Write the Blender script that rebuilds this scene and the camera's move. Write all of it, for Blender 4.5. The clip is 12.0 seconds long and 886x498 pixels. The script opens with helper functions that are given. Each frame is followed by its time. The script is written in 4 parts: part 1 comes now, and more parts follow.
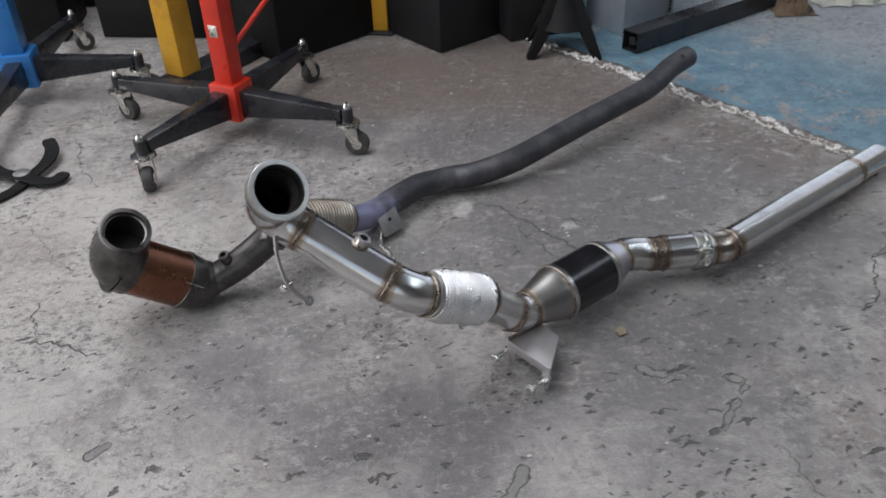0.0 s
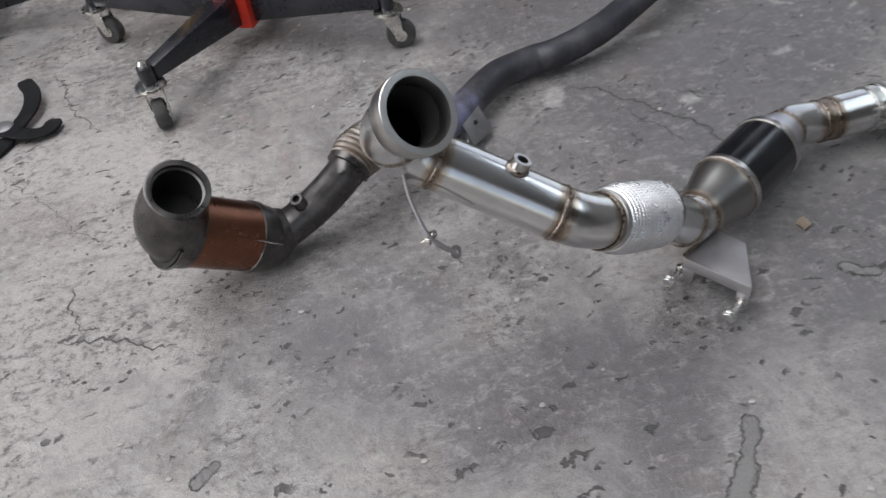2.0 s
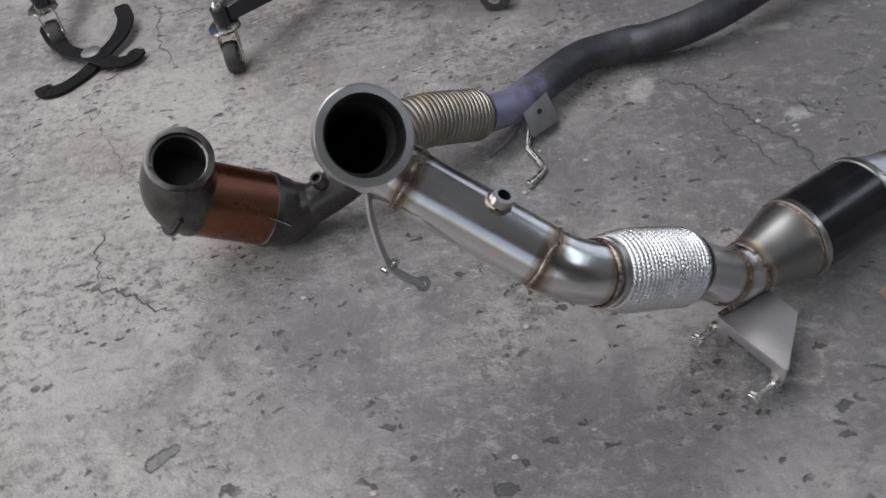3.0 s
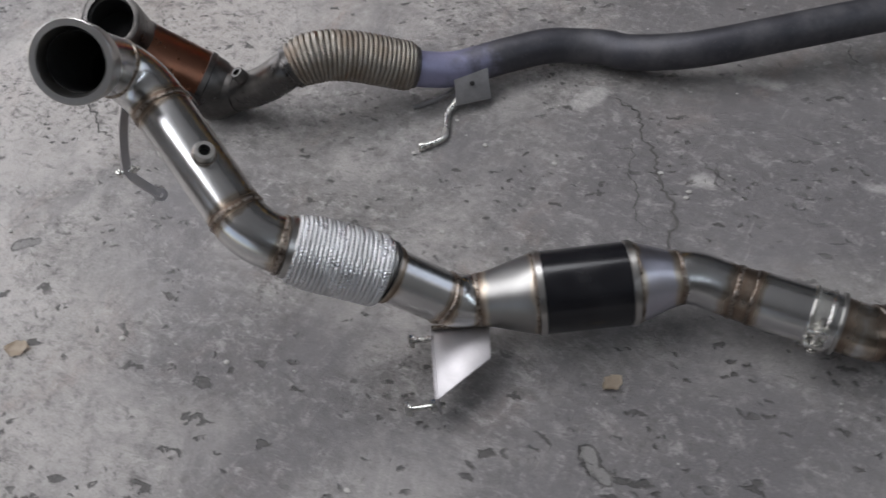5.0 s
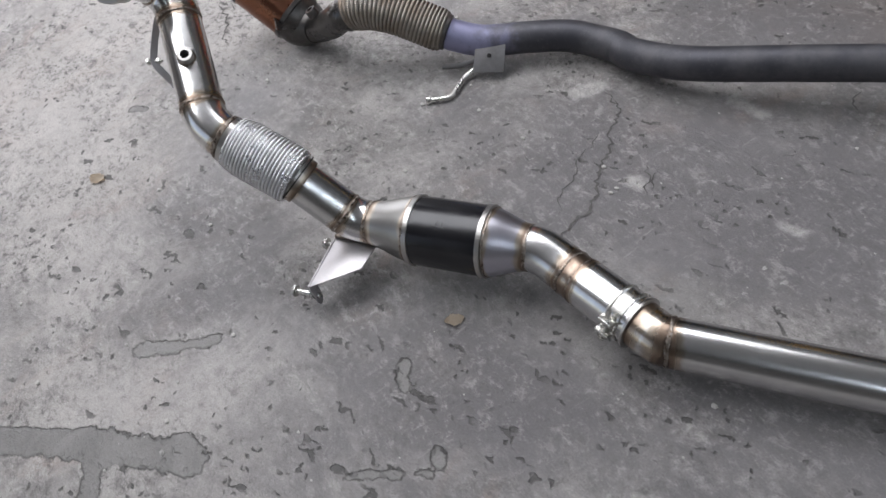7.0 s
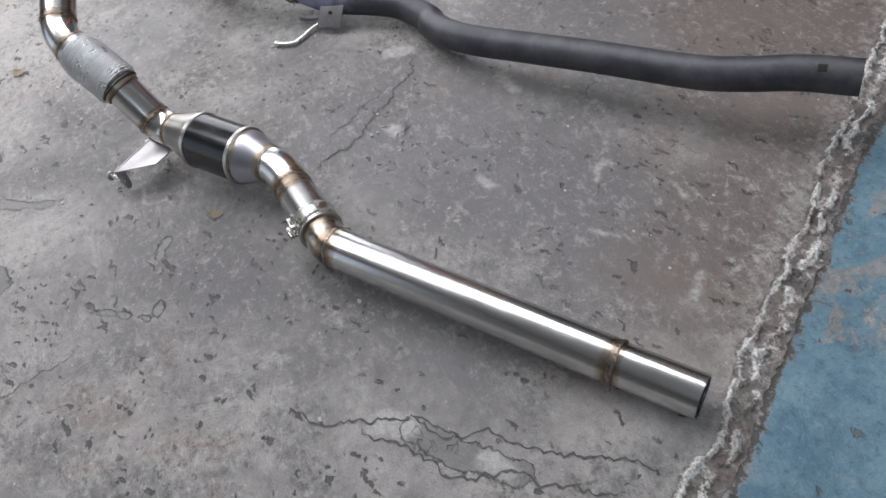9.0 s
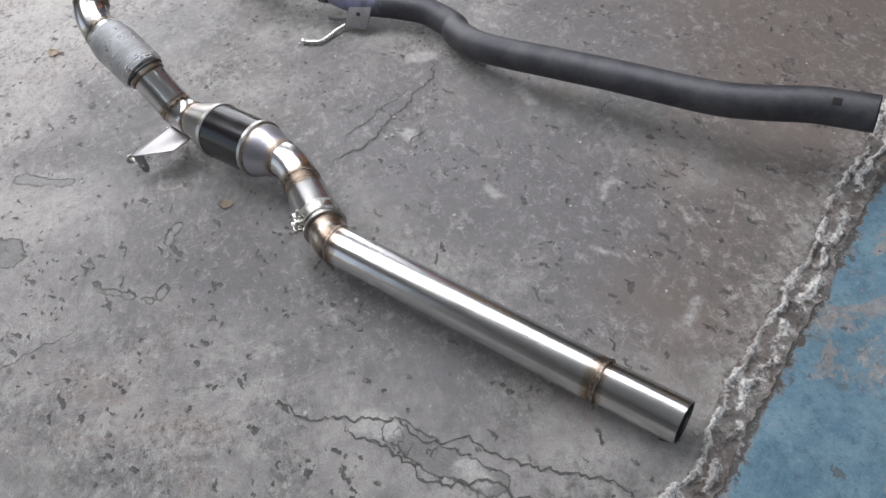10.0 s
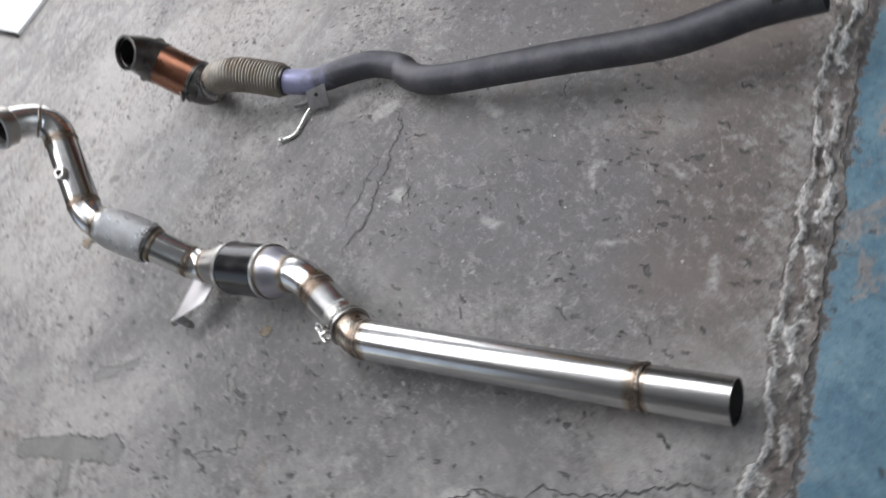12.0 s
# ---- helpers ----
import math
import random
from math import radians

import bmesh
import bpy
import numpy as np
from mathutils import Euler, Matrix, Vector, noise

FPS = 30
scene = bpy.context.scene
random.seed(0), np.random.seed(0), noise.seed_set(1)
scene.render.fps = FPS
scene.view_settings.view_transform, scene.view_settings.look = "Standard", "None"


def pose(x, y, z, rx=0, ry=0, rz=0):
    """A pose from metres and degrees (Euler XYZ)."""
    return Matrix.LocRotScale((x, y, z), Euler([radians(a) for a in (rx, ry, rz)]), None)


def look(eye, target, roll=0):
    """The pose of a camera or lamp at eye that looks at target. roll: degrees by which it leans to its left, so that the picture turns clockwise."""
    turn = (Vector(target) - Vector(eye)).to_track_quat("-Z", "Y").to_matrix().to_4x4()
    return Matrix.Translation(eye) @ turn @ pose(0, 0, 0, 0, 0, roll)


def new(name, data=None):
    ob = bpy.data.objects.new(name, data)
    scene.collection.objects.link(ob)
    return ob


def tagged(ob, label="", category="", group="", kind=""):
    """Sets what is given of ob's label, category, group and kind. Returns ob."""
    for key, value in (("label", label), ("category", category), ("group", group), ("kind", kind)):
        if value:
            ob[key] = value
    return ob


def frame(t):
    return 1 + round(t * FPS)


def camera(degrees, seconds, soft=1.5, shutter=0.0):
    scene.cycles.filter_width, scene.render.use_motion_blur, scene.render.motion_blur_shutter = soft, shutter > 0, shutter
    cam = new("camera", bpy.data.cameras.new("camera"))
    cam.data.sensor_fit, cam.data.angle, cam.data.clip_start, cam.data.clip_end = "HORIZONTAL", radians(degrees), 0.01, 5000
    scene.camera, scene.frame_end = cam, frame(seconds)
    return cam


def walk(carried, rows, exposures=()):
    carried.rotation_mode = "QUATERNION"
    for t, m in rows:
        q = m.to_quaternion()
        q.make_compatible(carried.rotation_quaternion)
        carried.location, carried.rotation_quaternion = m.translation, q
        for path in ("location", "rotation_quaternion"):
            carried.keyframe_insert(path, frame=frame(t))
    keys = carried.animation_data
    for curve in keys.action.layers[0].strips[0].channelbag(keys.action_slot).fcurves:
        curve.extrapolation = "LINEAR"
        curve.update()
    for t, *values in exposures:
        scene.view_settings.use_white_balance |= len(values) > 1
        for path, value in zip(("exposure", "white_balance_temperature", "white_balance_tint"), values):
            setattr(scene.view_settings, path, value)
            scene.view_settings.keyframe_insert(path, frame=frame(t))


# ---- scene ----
cam = camera(57.0, 12.0, 1.5, 0.25)
PATH = [
    (0, (0.032, 0.014, 1.142), (0.046, 1.659, 0.005), -2.2),
    (0.5, (-0.134, 0.184, 1.078), (-0.066, 1.742, -0.174), -1.3),
    (1, (-0.217, 0.259, 1.048), (-0.079, 1.773, -0.252), -2.7),
    (1.5, (-0.254, 0.287, 1.051), (-0.091, 1.783, -0.266), -4.3),
    (2, (-0.239, 0.362, 1.004), (-0.189, 1.823, -0.361), -9.5),
    (2.5, (-0.136, 0.478, 0.97), (-0.384, 1.892, -0.422), -14.8),
    (3, (-0.004, 0.532, 0.974), (-0.355, 1.879, -0.461), -12.6),
    (3.2, (0.077, 0.505, 0.924), (-0.354, 1.865, -0.477), -10.6),
    (4.8, (0.556, 0.747, 1.03), (-0.292, 1.678, -0.524), -11.9),
    (5, (0.632, 0.784, 1.051), (-0.212, 1.715, -0.506), -10.6),
    (5.5, (0.804, 0.899, 1.043), (-0.045, 1.786, -0.536), -8.0),
    (6, (0.978, 1.03, 1.046), (-0.068, 1.65, -0.542), -16.6),
    (6.5, (1.083, 1.078, 1.052), (-0.1, 1.557, -0.487), -18.9),
    (7, (1.195, 1.088, 1.097), (-0.07, 1.503, -0.395), -17.9),
    (7.5, (1.33, 1.187, 1.099), (0.056, 1.581, -0.392), -17.4),
    (7.7, (1.396, 1.264, 1.095), (0.098, 1.669, -0.372), -16.6),
    (9.3, (1.78, 1.597, 1.167), (0.475, 1.752, -0.341), -15.3),
    (9.5, (1.782, 1.607, 1.164), (0.468, 1.758, -0.336), -14.0),
    (10, (1.78, 1.626, 1.157), (0.439, 1.752, -0.321), -14.2),
    (10.5, (1.781, 1.653, 1.188), (0.443, 1.81, -0.289), -12.9),
    (11, (1.777, 1.713, 1.186), (0.434, 1.819, -0.293), -15.6),
    (11.5, (1.738, 1.841, 1.175), (0.389, 1.858, -0.302), -20.1),
    (12, (1.751, 1.903, 1.171), (0.349, 1.722, -0.244), -47.4),
]
EXPOSURES = [(0, -0.12, 6500, 12), (1.5, -0.05, 6500, 12), (3, -0.28, 6500, 13), (5, -0.3, 6500, 13), (5.5, -0.12, 6500, 13), (7, -0.02, 6500, 13), (9.5, 0.12, 6500, 12), (11, 0.18, 6500, 12), (12, 0.0, 6500, 11)]
walk(cam, [(t, look(e, a, r)) for t, e, a, r in PATH], EXPOSURES)

# ---- light ----
world = bpy.data.worlds.new("sky")
scene.world = world
world.use_nodes = True
sky = world.node_tree.nodes.new("ShaderNodeTexSky")
sky.sky_type, sky.sun_disc = "NISHITA", False
sky.sun_elevation, sky.sun_rotation = radians(38), radians(250)
world.node_tree.links.new(sky.outputs[0], world.node_tree.nodes["Background"].inputs[0])
world.node_tree.nodes["Background"].inputs[1].default_value = 0.1


def area_light(name, eye, target, sx, sy, watts, colour):
    data = bpy.data.lights.new(name, "AREA")
    data.shape, data.size, data.size_y, data.energy, data.color = "RECTANGLE", sx, sy, watts, colour
    ob = new(name, data)
    ob.matrix_world = look(eye, target)
    return ob


# daylight through the wide side door, the front and back doors and the roof lights
area_light("daylight_side_door", (-4.40, 1.0, 1.6), (0, 1.0, 1.2), 4.9, 2.9, 118, (0.97, 0.98, 1.0))
area_light("daylight_front_door", (-0.5, -3.90, 1.6), (-0.5, 0, 0.8), 3.9, 2.9, 11, (1.0, 0.98, 0.96))
area_light("daylight_back_door", (3.6, 4.50, 1.6), (2.2, 0, 0.6), 3.7, 2.9, 22, (0.98, 0.98, 1.0))
area_light("daylight_roof_light", (-1.35, 1.2, 3.95), (-1.35, 1.2, 0), 2.0, 5.4, 205, (0.96, 0.98, 1.0))
area_light("daylight_roof_light", (4.25, 1.6, 3.95), (4.25, 1.6, 0), 0.65, 5.0, 52, (0.80, 0.91, 1.0))


# ---- materials ----
class Nodes:
    """A short way to wire a node material."""

    def __init__(self, name):
        self.m = bpy.data.materials.new(name)
        self.m.use_nodes = True
        self.t = self.m.node_tree
        self.p = self.t.nodes["Principled BSDF"]
        self.co = self.t.nodes.new("ShaderNodeTexCoord").outputs["Object"]

    def put(self, socket, value):
        if isinstance(value, bpy.types.NodeSocket):
            self.t.links.new(value, socket)
        elif isinstance(value, (tuple, list)) and len(value) == 3 and socket.type == "RGBA":
            socket.default_value = (*value, 1)
        else:
            socket.default_value = value

    def geo(self):
        return self.t.nodes.new("ShaderNodeNewGeometry").outputs["Position"]

    def noise(self, scale, detail=4, rough=0.6, co=None, distortion=0.0):
        n = self.t.nodes.new("ShaderNodeTexNoise")
        self.put(n.inputs["Vector"], co or self.co)
        n.inputs["Scale"].default_value, n.inputs["Detail"].default_value = scale, detail
        n.inputs["Roughness"].default_value, n.inputs["Distortion"].default_value = rough, distortion
        return n.outputs["Fac"]

    def cells(self, scale, co=None, feature="F1", out="Distance"):
        n = self.t.nodes.new("ShaderNodeTexVoronoi")
        n.feature = feature
        self.put(n.inputs["Vector"], co or self.co)
        n.inputs["Scale"].default_value = scale
        return n.outputs[out]

    def stretch(self, scale, co=None, turn=0.0):
        n = self.t.nodes.new("ShaderNodeMapping")
        self.put(n.inputs["Vector"], co or self.co)
        n.inputs["Scale"].default_value = scale
        n.inputs["Rotation"].default_value = (0, 0, radians(turn))
        return n.outputs[0]

    def ramp(self, fac, lo, hi, a=0.0, b=1.0):
        n = self.t.nodes.new("ShaderNodeMapRange")
        n.interpolation_type = "SMOOTHSTEP"
        self.put(n.inputs[0], fac)
        for i, v in zip((1, 2, 3, 4), (lo, hi, a, b)):
            n.inputs[i].default_value = v
        return n.outputs[0]

    def maths(self, op, a, b=0.0):
        n = self.t.nodes.new("ShaderNodeMath")
        n.operation = op
        self.put(n.inputs[0], a)
        self.put(n.inputs[1], b)
        return n.outputs[0]

    def mix(self, fac, a, b, mode="MIX"):
        n = self.t.nodes.new("ShaderNodeMix")
        n.data_type, n.blend_type = "RGBA", mode
        self.put(n.inputs["Factor"], fac)
        self.put(n.inputs["A"], a)
        self.put(n.inputs["B"], b)
        return n.outputs["Result"]

    def value(self, name):
        n = self.t.nodes.new("ShaderNodeAttribute")
        n.attribute_name = name
        return n.outputs["Fac"]

    def bump(self, height, depth, strength=1.0):
        n = self.t.nodes.new("ShaderNodeBump")
        n.inputs["Distance"].default_value, n.inputs["Strength"].default_value = depth, strength
        self.put(n.inputs["Height"], height)
        self.put(self.p.inputs["Normal"], n.outputs[0])

    def done(self, colour, rough, metal=0.0, **more):
        self.put(self.p.inputs["Base Color"], colour)
        self.put(self.p.inputs["Roughness"], rough)
        self.put(self.p.inputs["Metallic"], metal)
        for key, v in more.items():
            self.put(self.p.inputs[key], v)
        return self.m


def worn(name, colour, other, rough=0.5, metal=0.0, scale=9.0, fine=140.0, depth=0.0006, spread=0.12, grain=0.35, gloss=0.5):
    """A paint, plastic or metal with patchy wear at two scales."""
    n = Nodes(name)
    big, small = n.noise(scale, 5, 0.65), n.noise(fine, 3)
    c = n.mix(n.ramp(big, 0.42, 0.68), colour, other)
    c = n.mix(n.ramp(small, 0.3, 0.7, 0.0, grain), c, other)
    n.bump(n.maths("ADD", small, n.maths("MULTIPLY", big, 0.4)), depth, 0.5)
    return n.done(c, n.ramp(big, 0.3, 0.7, rough - spread, rough + spread), metal, **{"Specular IOR Level": gloss})


def stainless(name, base, rough):
    """Brushed stainless tube with straw and brown heat tint near the welds."""
    n = Nodes(name)
    heat = n.maths("ADD", n.value("weld_tint"), n.ramp(n.noise(22, 3), 0.3, 0.7, -0.16, 0.16))
    patch, fine = n.noise(14, 5, 0.6), n.noise(420, 2)
    c = n.mix(n.ramp(patch, 0.35, 0.7), base, tuple(v * 0.86 for v in base))
    c = n.mix(n.ramp(heat, 0.10, 0.42), c, (0.47, 0.405, 0.335))
    c = n.mix(n.ramp(heat, 0.42, 0.80), c, (0.24, 0.180, 0.138))
    c = n.mix(n.ramp(heat, 0.86, 1.0), c, (0.11, 0.085, 0.07))
    # fine lines round the tube from the polishing belt
    r = n.maths("ADD", n.ramp(patch, 0.3, 0.7, rough - 0.03, rough + 0.04), n.ramp(heat, 0.4, 1.0, 0.0, 0.16))
    n.bump(n.maths("ADD", fine, n.maths("MULTIPLY", patch, 1.5)), 0.00010, 0.5)
    return n.done(c, r, 1.0)


STEEL = stainless("brushed_stainless", (0.71, 0.705, 0.70), 0.22)
STEEL_SATIN = stainless("satin_stainless", (0.50, 0.485, 0.465), 0.30)
STEEL_CONE = stainless("blued_stainless", (0.58, 0.57, 0.635), 0.33)
STEEL_DULL = stainless("dull_stainless", (0.33, 0.322, 0.31), 0.38)
WELD = worn("weld_bead", (0.17, 0.125, 0.092), (0.40, 0.365, 0.33), 0.34, 1.0, 160, 600, 0.0006)
BRAID = worn("woven_steel_wire", (0.74, 0.74, 0.75), (0.60, 0.60, 0.605), 0.34, 1.0, 30, 300)
BRAID_OLD = worn("old_steel_wire", (0.31, 0.29, 0.26), (0.22, 0.178, 0.142), 0.42, 1.0, 18, 300)
CAT_BLACK = worn("black_coated_steel", (0.007, 0.007, 0.009), (0.014, 0.014, 0.016), 0.20, 0.0, 20, 300, 0.0001, 0.04)


def old_tube_material():
    n = Nodes("weathered_grey_pipe")
    hot = n.maths("ADD", n.value("weld_tint"), n.ramp(n.noise(18, 4), 0.3, 0.7, -0.2, 0.2))
    big, small = n.noise(12, 6, 0.68), n.noise(170, 3)
    c = n.mix(n.ramp(big, 0.38, 0.66), (0.060, 0.060, 0.070), (0.112, 0.110, 0.118))
    c = n.mix(n.ramp(hot, 0.15, 0.85), c, (0.27, 0.27, 0.40))
    c = n.mix(n.ramp(small, 0.55, 0.75, 0.0, 0.3), c, (0.15, 0.143, 0.14))
    n.bump(n.maths("ADD", small, n.maths("MULTIPLY", big, 0.6)), 0.0003, 0.5)
    return n.done(c, n.ramp(big, 0.3, 0.7, 0.46, 0.62), 0.6)


OLD_PIPE = old_tube_material()
OLD_DARK = worn("scaled_dark_steel", (0.080, 0.076, 0.074), (0.15, 0.14, 0.132), 0.34, 0.9, 16, 120, 0.0005, 0.1, 0.15)
COPPER = worn("heat_browned_steel", (0.25, 0.110, 0.066), (0.17, 0.080, 0.054), 0.28, 1.0, 7, 90, 0.0002, 0.07, 0.1)
# near-black: soot in the old pipe, painted shade in clean bores, holes and gaps
BORE = worn("sooty_and_shaded_bore", (0.012, 0.012, 0.012), (0.025, 0.022, 0.02), 0.8, 0.0, 30, 200)
PLATE = worn("plain_steel_plate", (0.50, 0.48, 0.485), (0.43, 0.415, 0.42), 0.48, 0.9, 12, 240, 0.0002, 0.07)
PLATE_OLD = worn("dull_grey_plate", (0.27, 0.262, 0.265), (0.21, 0.205, 0.205), 0.52, 0.7, 14, 200, 0.0003)
ZINC = worn("zinc_plated_steel", (0.72, 0.71, 0.68), (0.55, 0.54, 0.50), 0.28, 1.0, 40, 300, 0.0002)
BLACK_PAINT = worn("black_gloss_paint", (0.012, 0.013, 0.017), (0.028, 0.029, 0.033), 0.30, 0.0, 10, 160)
BLACK_MATT = worn("matt_black_steel", (0.006, 0.006, 0.0065), (0.012, 0.012, 0.012), 0.62, 0.0, 20, 200, gloss=0.2)
RED_PAINT = worn("red_paint", (0.62, 0.030, 0.012), (0.48, 0.026, 0.012), 0.36, 0.0, 8, 120, 0.0003)
BLUE_PAINT = worn("blue_paint", (0.02, 0.17, 0.46), (0.02, 0.13, 0.36), 0.36, 0.0, 8, 120, 0.0003)
YELLOW_PAINT = worn("yellow_paint", (0.62, 0.33, 0.022), (0.46, 0.24, 0.02), 0.40, 0.0, 8, 120, 0.0003)
RUBBER = worn("dark_rubber", (0.035, 0.034, 0.033), (0.075, 0.072, 0.068), 0.7, 0.0, 30, 200)
PLASTIC = worn("dark_grey_plastic", (0.014, 0.014, 0.016), (0.022, 0.021, 0.021), 0.6, 0.0, 6, 160, gloss=0.25)
SHEET = worn("pale_sheet_metal", (0.42, 0.46, 0.50), (0.32, 0.35, 0.38), 0.4, 0.3, 5, 120)
WHITE_BOARD = worn("white_board", (0.80, 0.81, 0.82), (0.70, 0.71, 0.72), 0.5, 0.0, 5, 120)
RAG_BROWN = worn("oily_rag", (0.16, 0.11, 0.07), (0.10, 0.07, 0.05), 0.9, 0.0, 14, 180, 0.002)
RAG_PALE = worn("pale_rag", (0.50, 0.50, 0.45), (0.36, 0.36, 0.32), 0.9, 0.0, 14, 180, 0.002)
LEAF_DRY = worn("dry_leaf", (0.50, 0.41, 0.31), (0.60, 0.52, 0.42), 0.7, 0.0, 60, 400, 0.0006)
CHIP = worn("pale_concrete_chip", (0.50, 0.48, 0.45), (0.36, 0.35, 0.33), 0.85, 0.0, 60, 300, 0.001)
WALL_PAINT = worn("grimy_wall_paint", (0.26, 0.25, 0.235), (0.18, 0.17, 0.16), 0.75, 0.0, 1.5, 40, 0.002)
WALL_DARK = worn("dark_wall_paint", (0.05, 0.05, 0.05), (0.03, 0.03, 0.03), 0.8, 0.0, 1.5, 40, 0.002)
CEILING_MAT = worn("corrugated_roof_sheet", (0.46, 0.46, 0.465), (0.36, 0.36, 0.36), 0.7, 0.1, 1.2, 40, 0.002)


def concrete_material():
    n = Nodes("old_concrete")
    g = n.geo()
    flat = n.stretch((1, 1, 0.0), g)
    huge, mid = n.noise(1.3, 4, 0.55, flat), n.noise(6.5, 9, 0.70, flat, 0.7)
    fine, grit = n.noise(60, 7, 0.74, flat), n.noise(340, 4, 0.75, flat)
    c = n.mix(n.ramp(huge, 0.38, 0.62), (0.245, 0.232, 0.226), (0.360, 0.338, 0.322))
    c = n.mix(n.ramp(mid, 0.40, 0.66, 0.0, 0.85), c, (0.43, 0.405, 0.385))
    c = n.mix(n.ramp(mid, 0.48, 0.34, 0.0, 0.6), c, (0.205, 0.196, 0.190))
    smear = n.noise(2.9, 6, 0.66, n.stretch((1.5, 1, 0), g, -40), 1.2)
    c = n.mix(n.ramp(smear, 0.52, 0.36, 0.0, 0.6), c, (0.185, 0.177, 0.170))
    c = n.mix(n.ramp(smear, 0.52, 0.68, 0.0, 0.6), c, (0.46, 0.435, 0.412))
    # rusty and pinkish stains
    c = n.mix(n.ramp(n.noise(2.6, 7, 0.72, n.stretch((1.3, 0.9, 0), g, 75), 0.9), 0.53, 0.68, 0.0, 0.55), c, (0.33, 0.245, 0.205))
    # soaked-in oil, and painted shadow of the new pipe and an unseen person
    oil_shade = n.maths("ADD", n.value("oil_shade"), n.maths("MULTIPLY", n.maths("SUBTRACT", n.noise(5, 7, 0.72, flat, 0.6), 0.5), 0.55))
    soak_shade = n.ramp(oil_shade, -0.10, 0.12, 0.86, 0.0)
    c = n.mix(soak_shade, c, (0.155, 0.146, 0.150))
    # rusty brown staining
    rusty = n.maths("ADD", n.value("rust"), n.maths("MULTIPLY", n.maths("SUBTRACT", n.noise(4, 7, 0.7, flat, 0.8), 0.5), 0.6))
    c = n.mix(n.ramp(rusty, -0.16, 0.22, 0.72, 0.0), c, (0.165, 0.122, 0.098))
    # pale film of dried cement
    film = n.maths("ADD", n.value("pale"), n.maths("MULTIPLY", n.maths("SUBTRACT", n.noise(5, 8, 0.74, flat, 0.9), 0.5), 0.65))
    c = n.mix(n.ramp(film, -0.10, 0.20, 0.66, 0.0), c, (0.53, 0.50, 0.47))
    # speckle, strong where the skin has worn off and faint where it is smooth
    skin = n.maths("MULTIPLY", n.ramp(n.noise(3.4, 7, 0.72, n.stretch((1, 1, 0), g, 20), 0.8), 0.38, 0.62, 0.22, 0.95), n.maths("SUBTRACT", 1.0, n.maths("MULTIPLY", soak_shade, 0.5)))
    blot = n.noise(24, 8, 0.78, n.stretch((1, 1.6, 0), g, -25), 0.4)
    c = n.mix(n.maths("MULTIPLY", n.ramp(blot, 0.49, 0.38, 0.0, 0.95), skin), c, (0.150, 0.141, 0.134))
    c = n.mix(n.maths("MULTIPLY", n.ramp(blot, 0.52, 0.62, 0.0, 0.85), skin), c, (0.52, 0.495, 0.47))
    c = n.mix(n.maths("MULTIPLY", n.ramp(fine, 0.48, 0.37, 0.0, 1.0), skin), c, (0.120, 0.113, 0.107))
    c = n.mix(n.maths("MULTIPLY", n.ramp(fine, 0.54, 0.66, 0.0, 0.75), skin), c, (0.58, 0.55, 0.525))
    chip = n.noise(150, 4, 0.7, n.stretch((1, 1.5, 0), g, 30))
    c = n.mix(n.maths("MULTIPLY", n.ramp(chip, 0.44, 0.35, 0.0, 0.5), skin), c, (0.11, 0.104, 0.098))
    c = n.mix(n.maths("MULTIPLY", n.ramp(chip, 0.57, 0.67, 0.0, 0.35), skin), c, (0.56, 0.53, 0.505))
    scuff = n.noise(10, 6, 0.78, n.stretch((9, 1, 0), g, 35))
    scuff2 = n.noise(8, 6, 0.78, n.stretch((1, 8, 0), g, 12))
    c = n.mix(n.ramp(scuff, 0.58, 0.70, 0.0, 0.4), c, (0.48, 0.455, 0.435))
    c = n.mix(n.ramp(scuff2, 0.60, 0.72, 0.0, 0.55), c, (0.14, 0.133, 0.128))
    # chipped pits, gouges and pale aggregate
    warp = n.mix(0.06, flat, n.noise(26, 3, 0.6, flat), "ADD")
    pit = n.maths("MULTIPLY", n.ramp(n.cells(38, n.stretch((1, 1.4, 0), warp, 15)), 0.16, 0.25, 1.0, 0.0), n.ramp(n.noise(5.0, 4, 0.65, flat), 0.49, 0.57))
    pit2 = n.maths("MULTIPLY", n.ramp(n.cells(14, n.stretch((1, 2.1, 0), warp, 28)), 0.11, 0.17, 1.0, 0.0), n.ramp(n.noise(3.5, 4, 0.65, flat), 0.44, 0.54))
    gouge = n.maths("MULTIPLY", n.ramp(n.cells(7, n.stretch((1, 5.0, 0), warp, -62)), 0.11, 0.16, 1.0, 0.0), n.ramp(n.noise(3.1, 3, 0.6, n.stretch((1, 1, 0), g, 50)), 0.50, 0.58))
    pale = n.maths("MULTIPLY", n.ramp(n.cells(23, n.stretch((1.5, 1, 0), warp, 60)), 0.10, 0.17, 1.0, 0.0), n.ramp(n.noise(4.1, 3, 0.6, flat), 0.57, 0.63))
    pits = n.maths("MAXIMUM", n.maths("MAXIMUM", pit, pit2), gouge)
    c = n.mix(n.maths("MULTIPLY", pits, 0.9), c, (0.072, 0.068, 0.064))
    c = n.mix(n.maths("MULTIPLY", pale, 0.7), c, (0.52, 0.495, 0.47))
    # smooth shallow spalls; the shadow at their ragged rim is painted dark
    rag = n.maths("MULTIPLY", n.maths("SUBTRACT", n.noise(34, 6, 0.72, flat), 0.5), 0.042)
